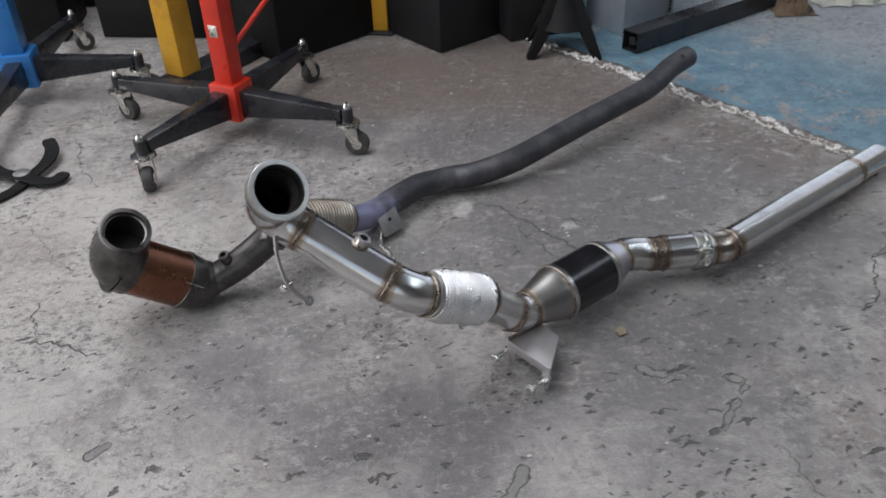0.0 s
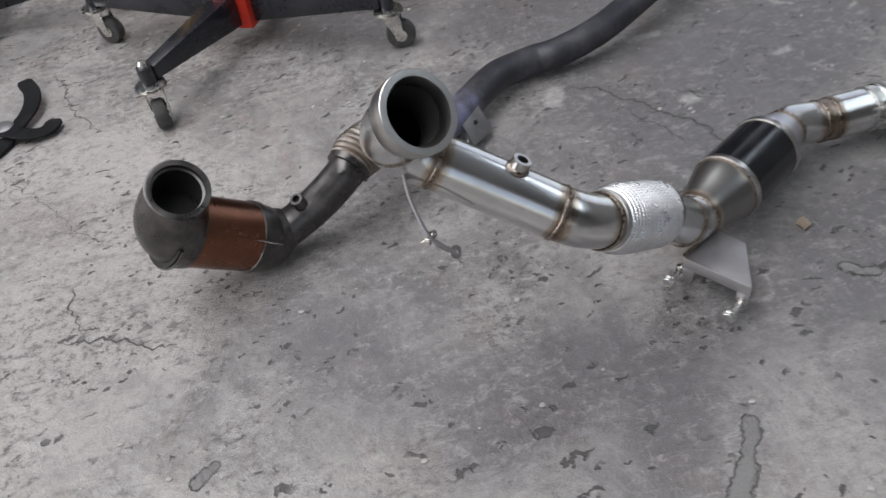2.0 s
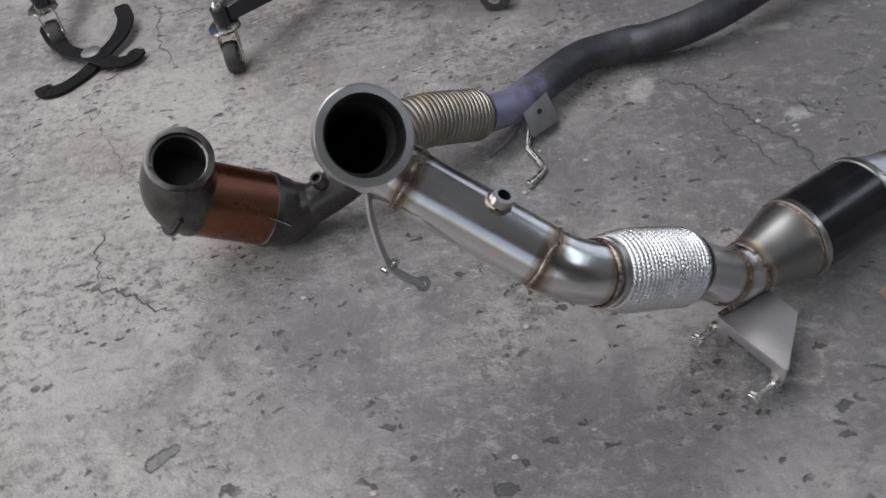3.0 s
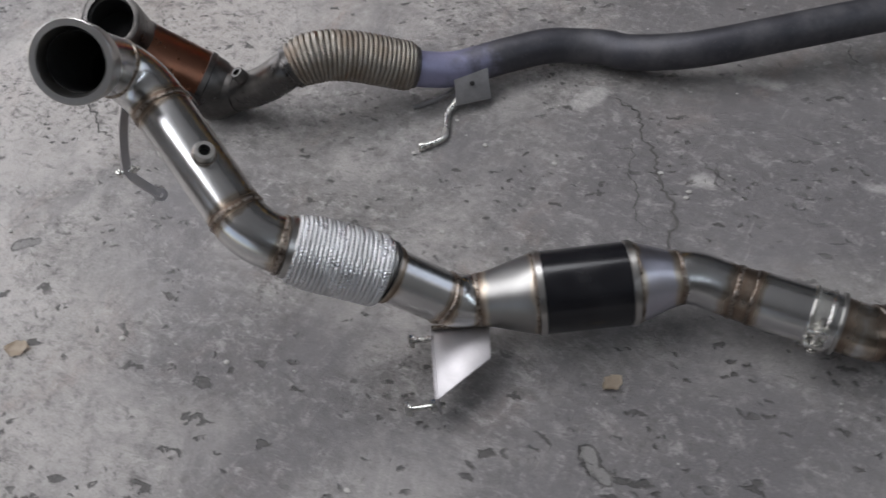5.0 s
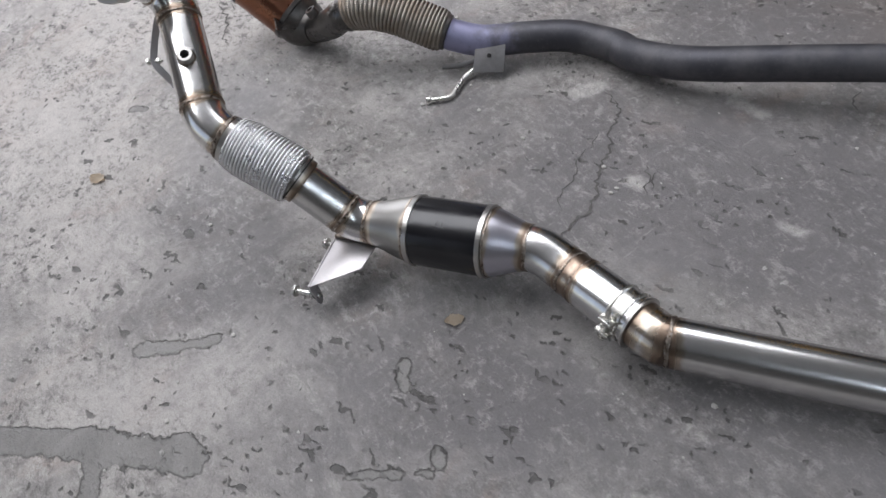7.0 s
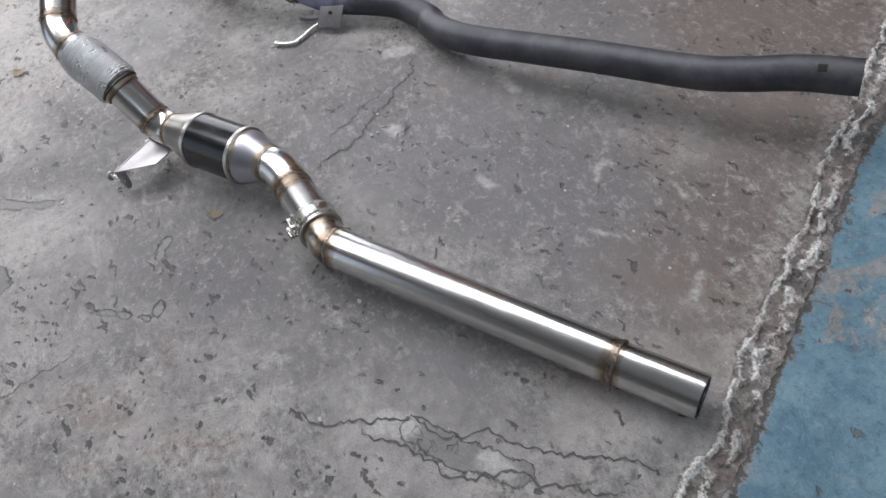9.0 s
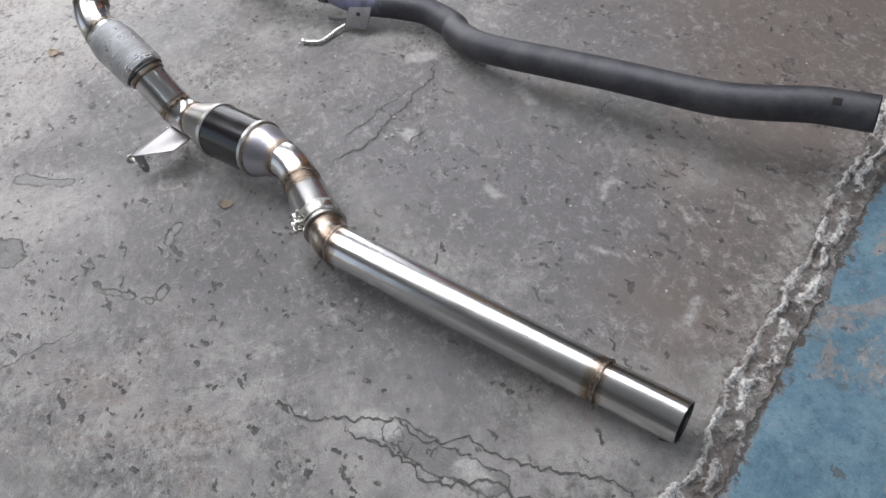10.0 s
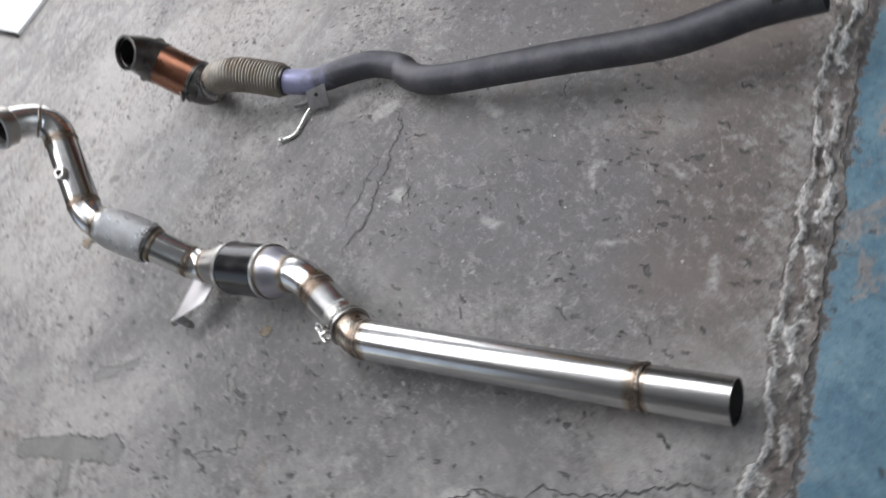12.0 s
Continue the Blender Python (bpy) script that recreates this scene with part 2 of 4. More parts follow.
    spall = n.maths("ADD", n.maths("ADD", n.value("spall"), rag), n.maths("MULTIPLY", n.maths("SUBTRACT", n.noise(8, 3, 0.6, flat), 0.5), 0.022))
    inside = n.ramp(spall, -0.002, 0.001, 1.0, 0.0)
    rim = n.maths("MULTIPLY", n.ramp(n.maths("ABSOLUTE", n.maths("ADD", spall, 0.001)), 0.0008, 0.0042, 1.0, 0.0), n.ramp(n.noise(18, 3, 0.6, flat), 0.30, 0.50))
    c = n.mix(n.maths("MULTIPLY", inside, 0.95), c, n.mix(n.ramp(mid, 0.4, 0.6), (0.205, 0.198, 0.190), (0.262, 0.252, 0.241)))
    c = n.mix(n.maths("MULTIPLY", rim, 0.5), c, (0.085, 0.080, 0.076))
    # dried mortar splashes
    mortar = n.ramp(n.maths("ADD", n.value("mortar"), rag), -0.014, 0.006, 0.8, 0.0)
    c = n.mix(mortar, c, n.mix(n.ramp(fine, 0.4, 0.6), (0.44, 0.42, 0.40), (0.60, 0.575, 0.55)))
    # worn blue floor paint beyond the seam
    edge = n.maths("ADD", n.value("seam"), n.maths("MULTIPLY", n.maths("SUBTRACT", n.noise(16, 7, 0.74, flat), 0.5), 0.11))
    blue = n.ramp(edge, 0.072, 0.079)
    wear = n.noise(5.5, 9, 0.76, flat, 0.6)
    holes = n.maths("MAXIMUM", n.ramp(wear, 0.55, 0.60), n.ramp(edge, 0.42, 0.90, 0.0, 0.75))
    holes = n.maths("MAXIMUM", holes, n.maths("MULTIPLY", pits, 0.8))
    paint = n.mix(n.ramp(n.noise(12, 8, 0.74, flat), 0.36, 0.64), (0.095, 0.205, 0.285), (0.19, 0.325, 0.40))
    paint = n.mix(n.ramp(fine, 0.54, 0.72, 0.0, 0.6), paint, (0.34, 0.43, 0.47))
    paint = n.mix(n.ramp(fine, 0.33, 0.50, 0.6, 0.0), paint, (0.06, 0.11, 0.15))
    c = n.mix(n.maths("MULTIPLY", blue, n.maths("SUBTRACT", 1.0, n.maths("MULTIPLY", holes, 0.85))), c, paint)
    dust = n.ramp(n.maths("ABSOLUTE", edge), 0.004, 0.035, 0.3, 0.0)
    c = n.mix(n.maths("MULTIPLY", dust, n.ramp(fine, 0.42, 0.58)), c, (0.56, 0.54, 0.515))
    # crevice at the paint edge, its shadow put into the colour
    gap = n.ramp(n.maths("ABSOLUTE", n.maths("SUBTRACT", edge, 0.066)), 0.003, 0.011, 0.9, 0.0)
    c = n.mix(gap, c, (0.055, 0.052, 0.05))
    c = n.mix(n.ramp(grit, 0.34, 0.62, 0.30, 0.0), c, (0.09, 0.087, 0.084))
    h = n.maths("ADD", n.maths("MULTIPLY", n.maths("MULTIPLY", n.maths("ADD", fine, blot), 0.75), n.maths("ADD", skin, 0.25)), n.maths("MULTIPLY", grit, 0.22))
    h = n.maths("SUBTRACT", h, n.maths("MULTIPLY", pits, 0.6))
    h = n.maths("SUBTRACT", h, n.maths("MULTIPLY", inside, 0.9))
    h = n.maths("ADD", h, n.maths("MULTIPLY", mid, 0.8))
    n.bump(h, 0.0048, 1.0)
    r = n.maths("SUBTRACT", n.ramp(n.noise(4, 5, 0.65, flat), 0.3, 0.7, 0.52, 0.74), n.maths("MULTIPLY", soak_shade, 0.12))
    return n.done(c, r, 0.0)


CONCRETE = concrete_material()


def rubble_material():
    n = Nodes("broken_mortar")
    g = n.geo()
    a, b, d = n.noise(38, 7, 0.74, g), n.noise(190, 4, 0.7, g), n.noise(11, 5, 0.7, g)
    skin = n.maths("ADD", n.value("mortar_skin"), n.maths("MULTIPLY", n.maths("SUBTRACT", a, 0.5), 2.6))
    c = n.mix(n.ramp(a, 0.42, 0.58), (0.15, 0.135, 0.125), (0.32, 0.295, 0.275))
    c = n.mix(n.ramp(skin, 0.18, 0.55), c, (0.82, 0.795, 0.76))
    c = n.mix(n.ramp(d, 0.40, 0.54, 0.4, 0.0), c, (0.20, 0.150, 0.13))
    c = n.mix(n.ramp(b, 0.36, 0.56, 0.7, 0.0), c, (0.12, 0.113, 0.106))
    n.bump(n.maths("ADD", a, n.maths("MULTIPLY", b, 0.7)), 0.004, 0.9)
    return n.done(c, 0.88)


RUBBLE = rubble_material()
CRACK = worn("crack_dirt", (0.075, 0.071, 0.068), (0.13, 0.123, 0.117), 0.9, 0.0, 40, 300)


# ---- building blocks ----
def part(name, bm, material, parent=None, label="", smooth=True):
    me = bpy.data.meshes.new(name)
    bm.normal_update()
    bm.to_mesh(me)
    bm.free()
    if smooth:
        me.polygons.foreach_set("use_smooth", [True] * len(me.polygons))
        me.set_sharp_from_angle(angle=radians(38))
    me.materials.append(material)
    ob = new(name, me)
    ob.parent = parent
    if label:
        ob["label"] = label
    return ob


def thing(name, label, category, group="", at=(0, 0, 0)):
    ob = new(name)
    ob.empty_display_size = 0.05
    ob.matrix_world = Matrix.Translation(at)
    return tagged(ob, label, category, group)


def unit(v):
    return Vector(v).normalized()


def arc_between(p0, t0, p1, t1, n=14, swell=1.0):
    """A near-circular bend from p0 heading t0 to p1 heading t1. swell: above 1 it runs wider at its middle."""
    p0, p1, t0, t1 = Vector(p0), Vector(p1), unit(t0), unit(t1)
    phi = max(t0.angle(t1), 0.02)
    h = swell * (4 / 3) * math.tan(phi / 4) * (p1 - p0).length / (2 * math.sin(phi / 2))
    a, b = p0 + t0 * h, p1 - t1 * h
    out = []
    for i in range(n + 1):
        s = i / n
        out.append(p0 * (1 - s) ** 3 + a * 3 * s * (1 - s) ** 2 + b * 3 * s * s * (1 - s) + p1 * s ** 3)
    return out


def line(p0, p1, n=2):
    p0, p1 = Vector(p0), Vector(p1)
    return [p0.lerp(p1, i / n) for i in range(n + 1)]


def spline(points, per=8):
    """A smooth centre line through the points (Catmull-Rom)."""
    p = [Vector(q) for q in points]
    p = [p[0] * 2 - p[1]] + p + [p[-1] * 2 - p[-2]]
    out = []
    for i in range(1, len(p) - 2):
        for k in range(per):
            s = k / per
            out.append(0.5 * (2 * p[i] + (p[i + 1] - p[i - 1]) * s + (2 * p[i - 1] - 5 * p[i] + 4 * p[i + 1] - p[i + 2]) * s * s
                              + (3 * p[i] - p[i - 1] - 3 * p[i + 1] + p[i + 2]) * s ** 3))
    return out + [p[-2]]


def frames_along(path):
    """A point, a direction and two cross directions for each point, with no twist."""
    n = len(path)
    dirs = [(path[min(i + 1, n - 1)] - path[max(i - 1, 0)]).normalized() for i in range(n)]
    u = dirs[0].orthogonal().normalized()
    out = []
    for p, d in zip(path, dirs):
        u = (u - d * u.dot(d)).normalized()
        out.append((p, d, u, d.cross(u)))
    return out


def sweep(path, radius, segs=40, wall=0.0, heat=None, shape=None, caps=True, fade=0.017):
    """A round bar or, with a wall, an open tube along the path. radius: a number, a list, or a call of 0..1.
    heat: 'a', 'b' or 'ab', the ends that were welded. shape: extra radius by (fraction along, angle)."""
    n = len(path)
    run = [0.0]
    for a, b in zip(path, path[1:]):
        run.append(run[-1] + (b - a).length)
    bm = bmesh.new()
    layer = bm.verts.layers.float.new("weld_tint")

    def ring(i, frame_i, shrink):
        p, d, u, w = frame_i
        s = run[i] / run[-1]
        r = (radius(s) if callable(radius) else radius[i] if isinstance(radius, (list, tuple)) else radius) - shrink
        hot = 0.0
        if heat:
            if "a" in heat:
                hot = max(hot, 1 - run[i] / fade)
            if "b" in heat:
                hot = max(hot, 1 - (run[-1] - run[i]) / fade)
        vs = []
        for k in range(segs):
            a = 2 * math.pi * k / segs
            rr = r + (shape(s, a) if shape and not shrink else 0.0)
            v = bm.verts.new(p + (u * math.cos(a) + w * math.sin(a)) * rr)
            v[layer] = hot
            vs.append(v)
        return vs

    fr = frames_along(path)
    rings = [ring(i, f, 0.0) for i, f in enumerate(fr)]
    if wall:
        rings += [ring(i, fr[i], wall) for i in range(n - 1, -1, -1)]
        rings.append(rings[0])
    for a, b in zip(rings, rings[1:]):
        for k in range(segs):
            bm.faces.new((a[k], a[(k + 1) % segs], b[(k + 1) % segs], b[k]))
    if not wall and caps:
        bm.faces.new(rings[0][::-1])
        bm.faces.new(rings[-1])
    return bm


def dense(path, step=0.004):
    """The same line cut into short even steps."""
    out = [path[0]]
    for a, b in zip(path, path[1:]):
        k = max(1, int((b - a).length / step))
        out += [a.lerp(b, (i + 1) / k) for i in range(k)]
    return out


def bead(p, d, r, parent, material=None, size=0.003, name="weld_bead", rows=46):
    """A rippled weld bead round a tube."""
    p, d = Vector(p), unit(d)
    u = d.orthogonal().normalized()
    w = d.cross(u)
    bm = bmesh.new()
    rings = []
    for k in range(rows * 2):
        a = 2 * math.pi * k / (rows * 2)
        out = u * math.cos(a) + w * math.sin(a)
        s = size * (1.0 + 0.28 * math.sin(a * rows) + 0.18 * math.sin(a * 3 + r * 900))
        lean = d * (0.0008 * math.sin(a * 5 + p.x * 40))
        rings.append([bm.verts.new(p + lean + out * (r + s * math.sin(q) * 0.55) + d * (s * math.cos(q))) for q in [i * math.pi / 3 for i in range(6)]])
    for a, b in zip(rings, rings[1:] + rings[:1]):
        for k in range(6):
            bm.faces.new((a[k], a[(k + 1) % 6], b[(k + 1) % 6], b[k]))
    bmesh.ops.recalc_face_normals(bm, faces=bm.faces)
    return part(name, bm, material or WELD, parent)


def box_bm(size, m=None, bevel=0.004, taper=1.0):
    """A box with softened edges, its base at z = 0 of m."""
    bm = bmesh.new()
    bmesh.ops.create_cube(bm, size=1.0)
    for v in bm.verts:
        k = taper if v.co.z > 0 else 1.0
        v.co = Vector((v.co.x * size[0] * k, v.co.y * size[1] * k, (v.co.z + 0.5) * size[2]))
    if bevel:
        bmesh.ops.bevel(bm, geom=bm.edges[:], offset=bevel, segments=2, affect="EDGES", profile=0.5)
    if m is not None:
        bm.transform(m)
    return bm


def join(a, b):
    """Adds the mesh b to the mesh a."""
    me = bpy.data.meshes.new("join")
    b.to_mesh(me)
    b.free()
    a.from_mesh(me)
    bpy.data.meshes.remove(me)
    return a


def slab(corners, thick, bevel=0.0008):
    """A flat plate from the outline of one face, thickened against its normal."""
    bm = bmesh.new()
    f = bm.faces.new([bm.verts.new(c) for c in corners])
    bm.normal_update()
    nrm = f.normal.copy()
    ex = bmesh.ops.extrude_face_region(bm, geom=[f])
    for v in [g for g in ex["geom"] if isinstance(g, bmesh.types.BMVert)]:
        v.co -= nrm * thick
    bmesh.ops.recalc_face_normals(bm, faces=bm.faces)
    if bevel:
        bmesh.ops.bevel(bm, geom=bm.edges[:], offset=bevel, segments=2, affect="EDGES", profile=0.5)
    return bm


def bolt(p, d, length, r, parent, name="bolt", material=None):
    """A hexagon-headed bolt whose shank leaves p along d, with a nut."""
    p, d = Vector(p), unit(d)
    bm = sweep([p - d * r * 1.3, p - d * r * 1.1, p], [r * 1.75, r * 2.0, r * 2.0], 6)
    bm = join(bm, sweep([p, p + d * 0.0015], r * 2.3, 20))
    bm = join(bm, sweep(dense([p, p + d * length], 0.0012), r, 14, shape=lambda s, a: 0.0003 * math.sin(s * length / 0.0012 * 2.0 + a)))
    nut = p + d * length * 0.62
    bm = join(bm, sweep([nut, nut + d * r * 1.6], r * 1.95, 6))
    return part(name, bm, material or ZINC, parent)


# ---- room ----
def span(lo, hi, step):
    return list(np.arange(lo, hi + step * 0.5, step))


SEAM_P, SEAM_N = Vector((1.303, 1.912, 0)), Vector((0.785, 0.62, 0)).normalized()
SEAM_D = Vector((-SEAM_N.y, SEAM_N.x, 0))
SPALLS = [((0.094, 0.848), (0.130, 0.898), 0.016), ((0.130, 0.898), (0.166, 0.968), 0.010),
          ((0.10, 0.57), (0.205, 0.690), 0.026), ((0.205, 0.690), (0.300, 0.790), 0.030), ((0.300, 0.790), (0.362, 0.852), 0.030), ((0.257, 0.711), (0.330, 0.680), 0.018),
          ((1.075, 1.545), (1.16, 1.60), 0.022), ((1.15, 1.60), (1.215, 1.665), 0.024),
          ((0.433, 1.214), (0.470, 1.192), 0.011), ((0.60, 1.178), (0.612, 1.174), 0.011), 
          ((-0.62, 1.05), (-0.60, 1.07), 0.010), ((0.546, 1.050), (0.618, 1.148), 0.006), ((0.319, 0.851), (0.360, 0.866), 0.014)]
MORTAR = [((1.040, 1.50), (1.065, 1.535), 0.026), ((1.180, 1.635), (1.205, 1.650), 0.022), ((0.10, 1.83), (0.11, 1.87), 0.022), ((0.365, 1.745), (0.38, 1.75), 0.018),
          ((0.33, 2.02), (0.40, 2.03), 0.014), ((0.605, 1.855), (0.64, 1.865), 0.012), ((0.70, 2.08), (0.73, 2.05), 0.010),
          ((0.84, 1.98), (0.88, 2.02), 0.006), ((1.02, 2.10), (1.06, 2.06), 0.008), ((0.695, 2.09), (0.71, 2.10), 0.009), ((0.85, 2.17), (0.865, 2.175), 0.009), ((0.583, 1.664), (0.586, 1.668), 0.006)]
# oil stains; those near (0.1, 1.0) and beside the new pipe also paint shadow
OIL_SHADE = [((-0.42, 1.28), (-0.18, 1.08), 0.09), ((-0.10, 1.00), (0.36, 1.02), 0.17), ((0.30, 1.72), (0.85, 2.05), 0.20), ((0.15, 2.25), (0.75, 2.75), 0.22), ((0.75, 1.50), (1.0, 1.66), 0.10),
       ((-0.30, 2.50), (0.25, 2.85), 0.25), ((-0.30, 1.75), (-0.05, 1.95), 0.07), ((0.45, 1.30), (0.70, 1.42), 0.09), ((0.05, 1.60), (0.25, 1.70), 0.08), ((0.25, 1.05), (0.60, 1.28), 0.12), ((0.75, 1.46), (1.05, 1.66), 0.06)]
PALE = [((-1.05, 1.15), (-0.75, 1.65), 0.20), ((-0.95, 0.85), (-0.50, 0.86), 0.14), ((-1.15, 1.9), (-0.8, 1.85), 0.10), ((1.35, 2.95), (2.1, 3.5), 0.38), ((0.15, 0.70), (0.30, 0.95), 0.06), ((-0.35, 0.75), (-0.15, 0.85), 0.06)]
RUST = [((-0.55, 2.80), (0.45, 2.75), 0.32), ((0.42, 2.55), (0.80, 2.48), 0.16), ((0.80, 2.34), (1.08, 2.10), 0.09), ((-1.0, 1.75), (-0.8, 1.60), 0.10)]


def capsule(x, y, a, b, r):
    """The distance of many places from a rounded bar on the floor."""
    ax, ay, bx, by = *a, *b
    s = np.clip(((x - ax) * (bx - ax) + (y - ay) * (by - ay)) / ((bx - ax) ** 2 + (by - ay) ** 2), 0.0, 1.0)
    return np.hypot(x - ax - s * (bx - ax), y - ay - s * (by - ay)) - r


def build_floor():
    xs = span(-4.5, -1.7, 0.4) + span(-1.6, -0.9, 0.02) + span(-0.89, 1.4, 0.01) + span(1.42, 2.2, 0.02) + span(2.3, 6.0, 0.4)
    ys = span(-4.0, 0.2, 0.4) + span(0.3, 0.5, 0.02) + span(0.51, 2.2, 0.01) + span(2.22, 3.4, 0.02) + span(3.5, 4.6, 0.3)
    verts = [(x, y, 0.0) for y in ys for x in xs]
    w = len(xs)
    faces = [(j * w + i, j * w + i + 1, (j + 1) * w + i + 1, (j + 1) * w + i) for j in range(len(ys) - 1) for i in range(w - 1)]
    me = bpy.data.meshes.new("floor")
    me.from_pydata(verts, [], faces)
    at = np.array(verts)
    gx, gy = at[:, 0], at[:, 1]
    fields = {"seam": (gx - SEAM_P.x) * SEAM_N.x + (gy - SEAM_P.y) * SEAM_N.y}
    for name, bars in (("spall", SPALLS), ("oil_shade", OIL_SHADE), ("mortar", MORTAR), ("rust", RUST), ("pale", PALE)):
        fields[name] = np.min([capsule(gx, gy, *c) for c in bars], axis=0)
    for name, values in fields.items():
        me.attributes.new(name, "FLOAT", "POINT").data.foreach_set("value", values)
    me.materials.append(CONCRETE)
    floor = new("floor", me)
    return tagged(floor, "worn grey concrete workshop floor with pits and stains", "floor", kind="structure")


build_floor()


def build_seam():
    """The strip of broken mortar between the bare slab and the painted one."""
    bm = bmesh.new()
    pale = bm.verts.layers.float.new("mortar_skin")
    nl, nw, length = 1000, 40, 2.5
    rows = []
    for i in range(nl + 1):
        s = -0.75 + length * i / nl
        lo = 0.006 + 0.020 * noise.fractal(Vector((s * 7, 0, 0)), 0.7, 2.1, 7)
        hi = 0.064 + 0.018 * noise.fractal(Vector((s * 6, 9, 0)), 0.7, 2.1, 7)
        lip = 0.17 + 0.13 * noise.fractal(Vector((s * 15, 4, 0)), 0.8, 2.0, 6)
        mid = 0.64 + 0.22 * noise.fractal(Vector((s * 13, 14, 0)), 0.8, 2.0, 6)
        row = []
        for j in range(nw + 1):
            t = j / nw
            q = SEAM_P + SEAM_D * s + SEAM_N * (lo + (hi - lo) * t)
            crag = noise.ridged_multi_fractal(q * 30, 0.7, 2.1, 6, 0.9, 2.0) - 1.1
            small = noise.fractal(q * 110, 0.6, 2.0, 4)
            first, second = math.exp(-((t - lip) / 0.11) ** 2), math.exp(-((t - mid) / 0.15) ** 2)
            up = first * (0.7 + 0.8 * noise.noise(q * 26)) + second * (0.5 + 1.1 * noise.noise(q * 22 + Vector((5, 0, 0))))
            z = 0.015 * up + crag * 0.0075 + small * 0.0036 - 0.003
            z *= min(1.0, min(t, 1 - t) * 8)
            v = bm.verts.new((q.x, q.y, max(-0.0015, z) + 0.0018))
            v[pale] = max(0.0, min(1.0, up))
            row.append(v)
        rows.append(row)
    for a, b in zip(rows, rows[1:]):
        for j in range(nw):
            bm.faces.new((a[j], a[j + 1], b[j + 1], b[j]))
    bmesh.ops.recalc_face_normals(bm, faces=bm.faces)
    ob = part("mortar_strip", bm, RUBBLE)
    return tagged(ob, "ragged strip of broken pale mortar along a floor joint", "mortar strip", kind="structure")


build_seam()


def crack(points, width, seed):
    """A jagged dirt-filled crack lying in the floor."""
    rng = random.Random(seed)
    pts = dense([Vector((*p, 0)) for p in points], 0.006)
    bm = bmesh.new()
    last = None
    drift = 0.0
    for i, p in enumerate(pts):
        d = (pts[min(i + 1, len(pts) - 1)] - pts[max(i - 1, 0)]).normalized()
        side = Vector((-d.y, d.x, 0))
        drift = drift * 0.82 + rng.uniform(-0.0062, 0.0062)
        fade = min(1.0, min(i, len(pts) - 1 - i) / 6)
        w = width * rng.uniform(0.25, 1.0) * fade + 0.0003
        c = p + side * drift
        now = (bm.verts.new(c + side * w * 0.5 + Vector((0, 0, 0.0012))), bm.verts.new(c - side * w * 0.5 + Vector((0, 0, 0.0012))))
        if last:
            bm.faces.new((last[0], now[0], now[1], last[1]))
        last = now
    bmesh.ops.recalc_face_normals(bm, faces=bm.faces)
    ob = part("floor_crack", bm, CRACK, smooth=False)
    return tagged(ob, "jagged dark crack in the concrete floor", "crack", "floor cracks", kind="structure")


CRACKS = [
    ([(0.165, 1.866), (0.196, 1.854), (0.225, 1.818), (0.258, 1.785), (0.280, 1.741), (0.310, 1.712), (0.343, 1.676), (0.358, 1.640), (0.362, 1.618), (0.378, 1.587), (0.395, 1.560)], 0.0075),
    ([(0.214, 1.790), (0.240, 1.735), (0.268, 1.690), (0.300, 1.620), (0.330, 1.588)], 0.003), ([(0.065, 1.894), (0.11, 1.878)], 0.005), ([(0.13, 1.875), (0.205, 1.846)], 0.005),
    ([(0.345, 1.787), (0.383, 1.761), (0.411, 1.731)], 0.006), ([(0.371, 1.793), (0.411, 1.755)], 0.006), ([(0.464, 2.200), (0.490, 2.170), (0.510, 2.149)], 0.007),
    ([(0.94, 1.36), (0.985, 1.408), (1.026, 1.479), (1.045, 1.553), (1.095, 1.579), (1.157, 1.665), (1.217, 1.737), (1.277, 1.813), (1.302, 1.865)], 0.005),
    ([(1.030, 1.470), (1.057, 1.478), (1.097, 1.530), (1.173, 1.575), (1.195, 1.606), (1.208, 1.658), (1.253, 1.704), (1.291, 1.752), (1.31, 1.80)], 0.006),
    ([(-1.10, 2.36), (-1.05, 2.28), (-1.03, 2.20), (-0.98, 2.129), (-0.92, 2.05)], 0.004), ([(-1.08, 2.31), (-1.00, 2.30), (-0.93, 2.31)], 0.003),
    ([(-0.886, 1.531), (-0.874, 1.473), (-0.846, 1.395)], 0.005), ([(-0.889, 1.384), (-0.824, 1.377), (-0.767, 1.355), (-0.671, 1.326)], 0.006),
    ([(-1.104, 1.921), (-0.996, 1.794), (-0.881, 1.652)], 0.002), ([(0.690, 0.845), (0.655, 0.927), (0.630, 1.010)], 0.003)]
for i, (pts, w) in enumerate(CRACKS):
    crack(pts, w, i + 1)


def wall(name, label, boxes, material):
    bm = bmesh.new()
    for lo, hi in boxes:
        size = Vector(hi) - Vector(lo)
        mid = (Vector(hi) + Vector(lo)) / 2
        join(bm, box_bm(size, Matrix.Translation((mid.x, mid.y, lo[2])), 0))
    return tagged(part(name, bm, material, smooth=False), label, "wall", kind="structure")


wall("wall_west", "grimy painted workshop wall with a wide open doorway",
     [((-4.7, -4.2, 0), (-4.5, -1.5, 4)), ((-4.7, 3.5, 0), (-4.5, 4.8, 4)), ((-4.7, -1.5, 3.1), (-4.5, 3.5, 4))], WALL_PAINT)
wall("wall_south", "grimy painted workshop wall with an open doorway",
     [((-4.5, -4.2, 0), (-2.5, -4.0, 4)), ((1.5, -4.2, 0), (6.0, -4.0, 4)), ((-2.5, -4.2, 3.1), (1.5, -4.0, 4))], WALL_PAINT)
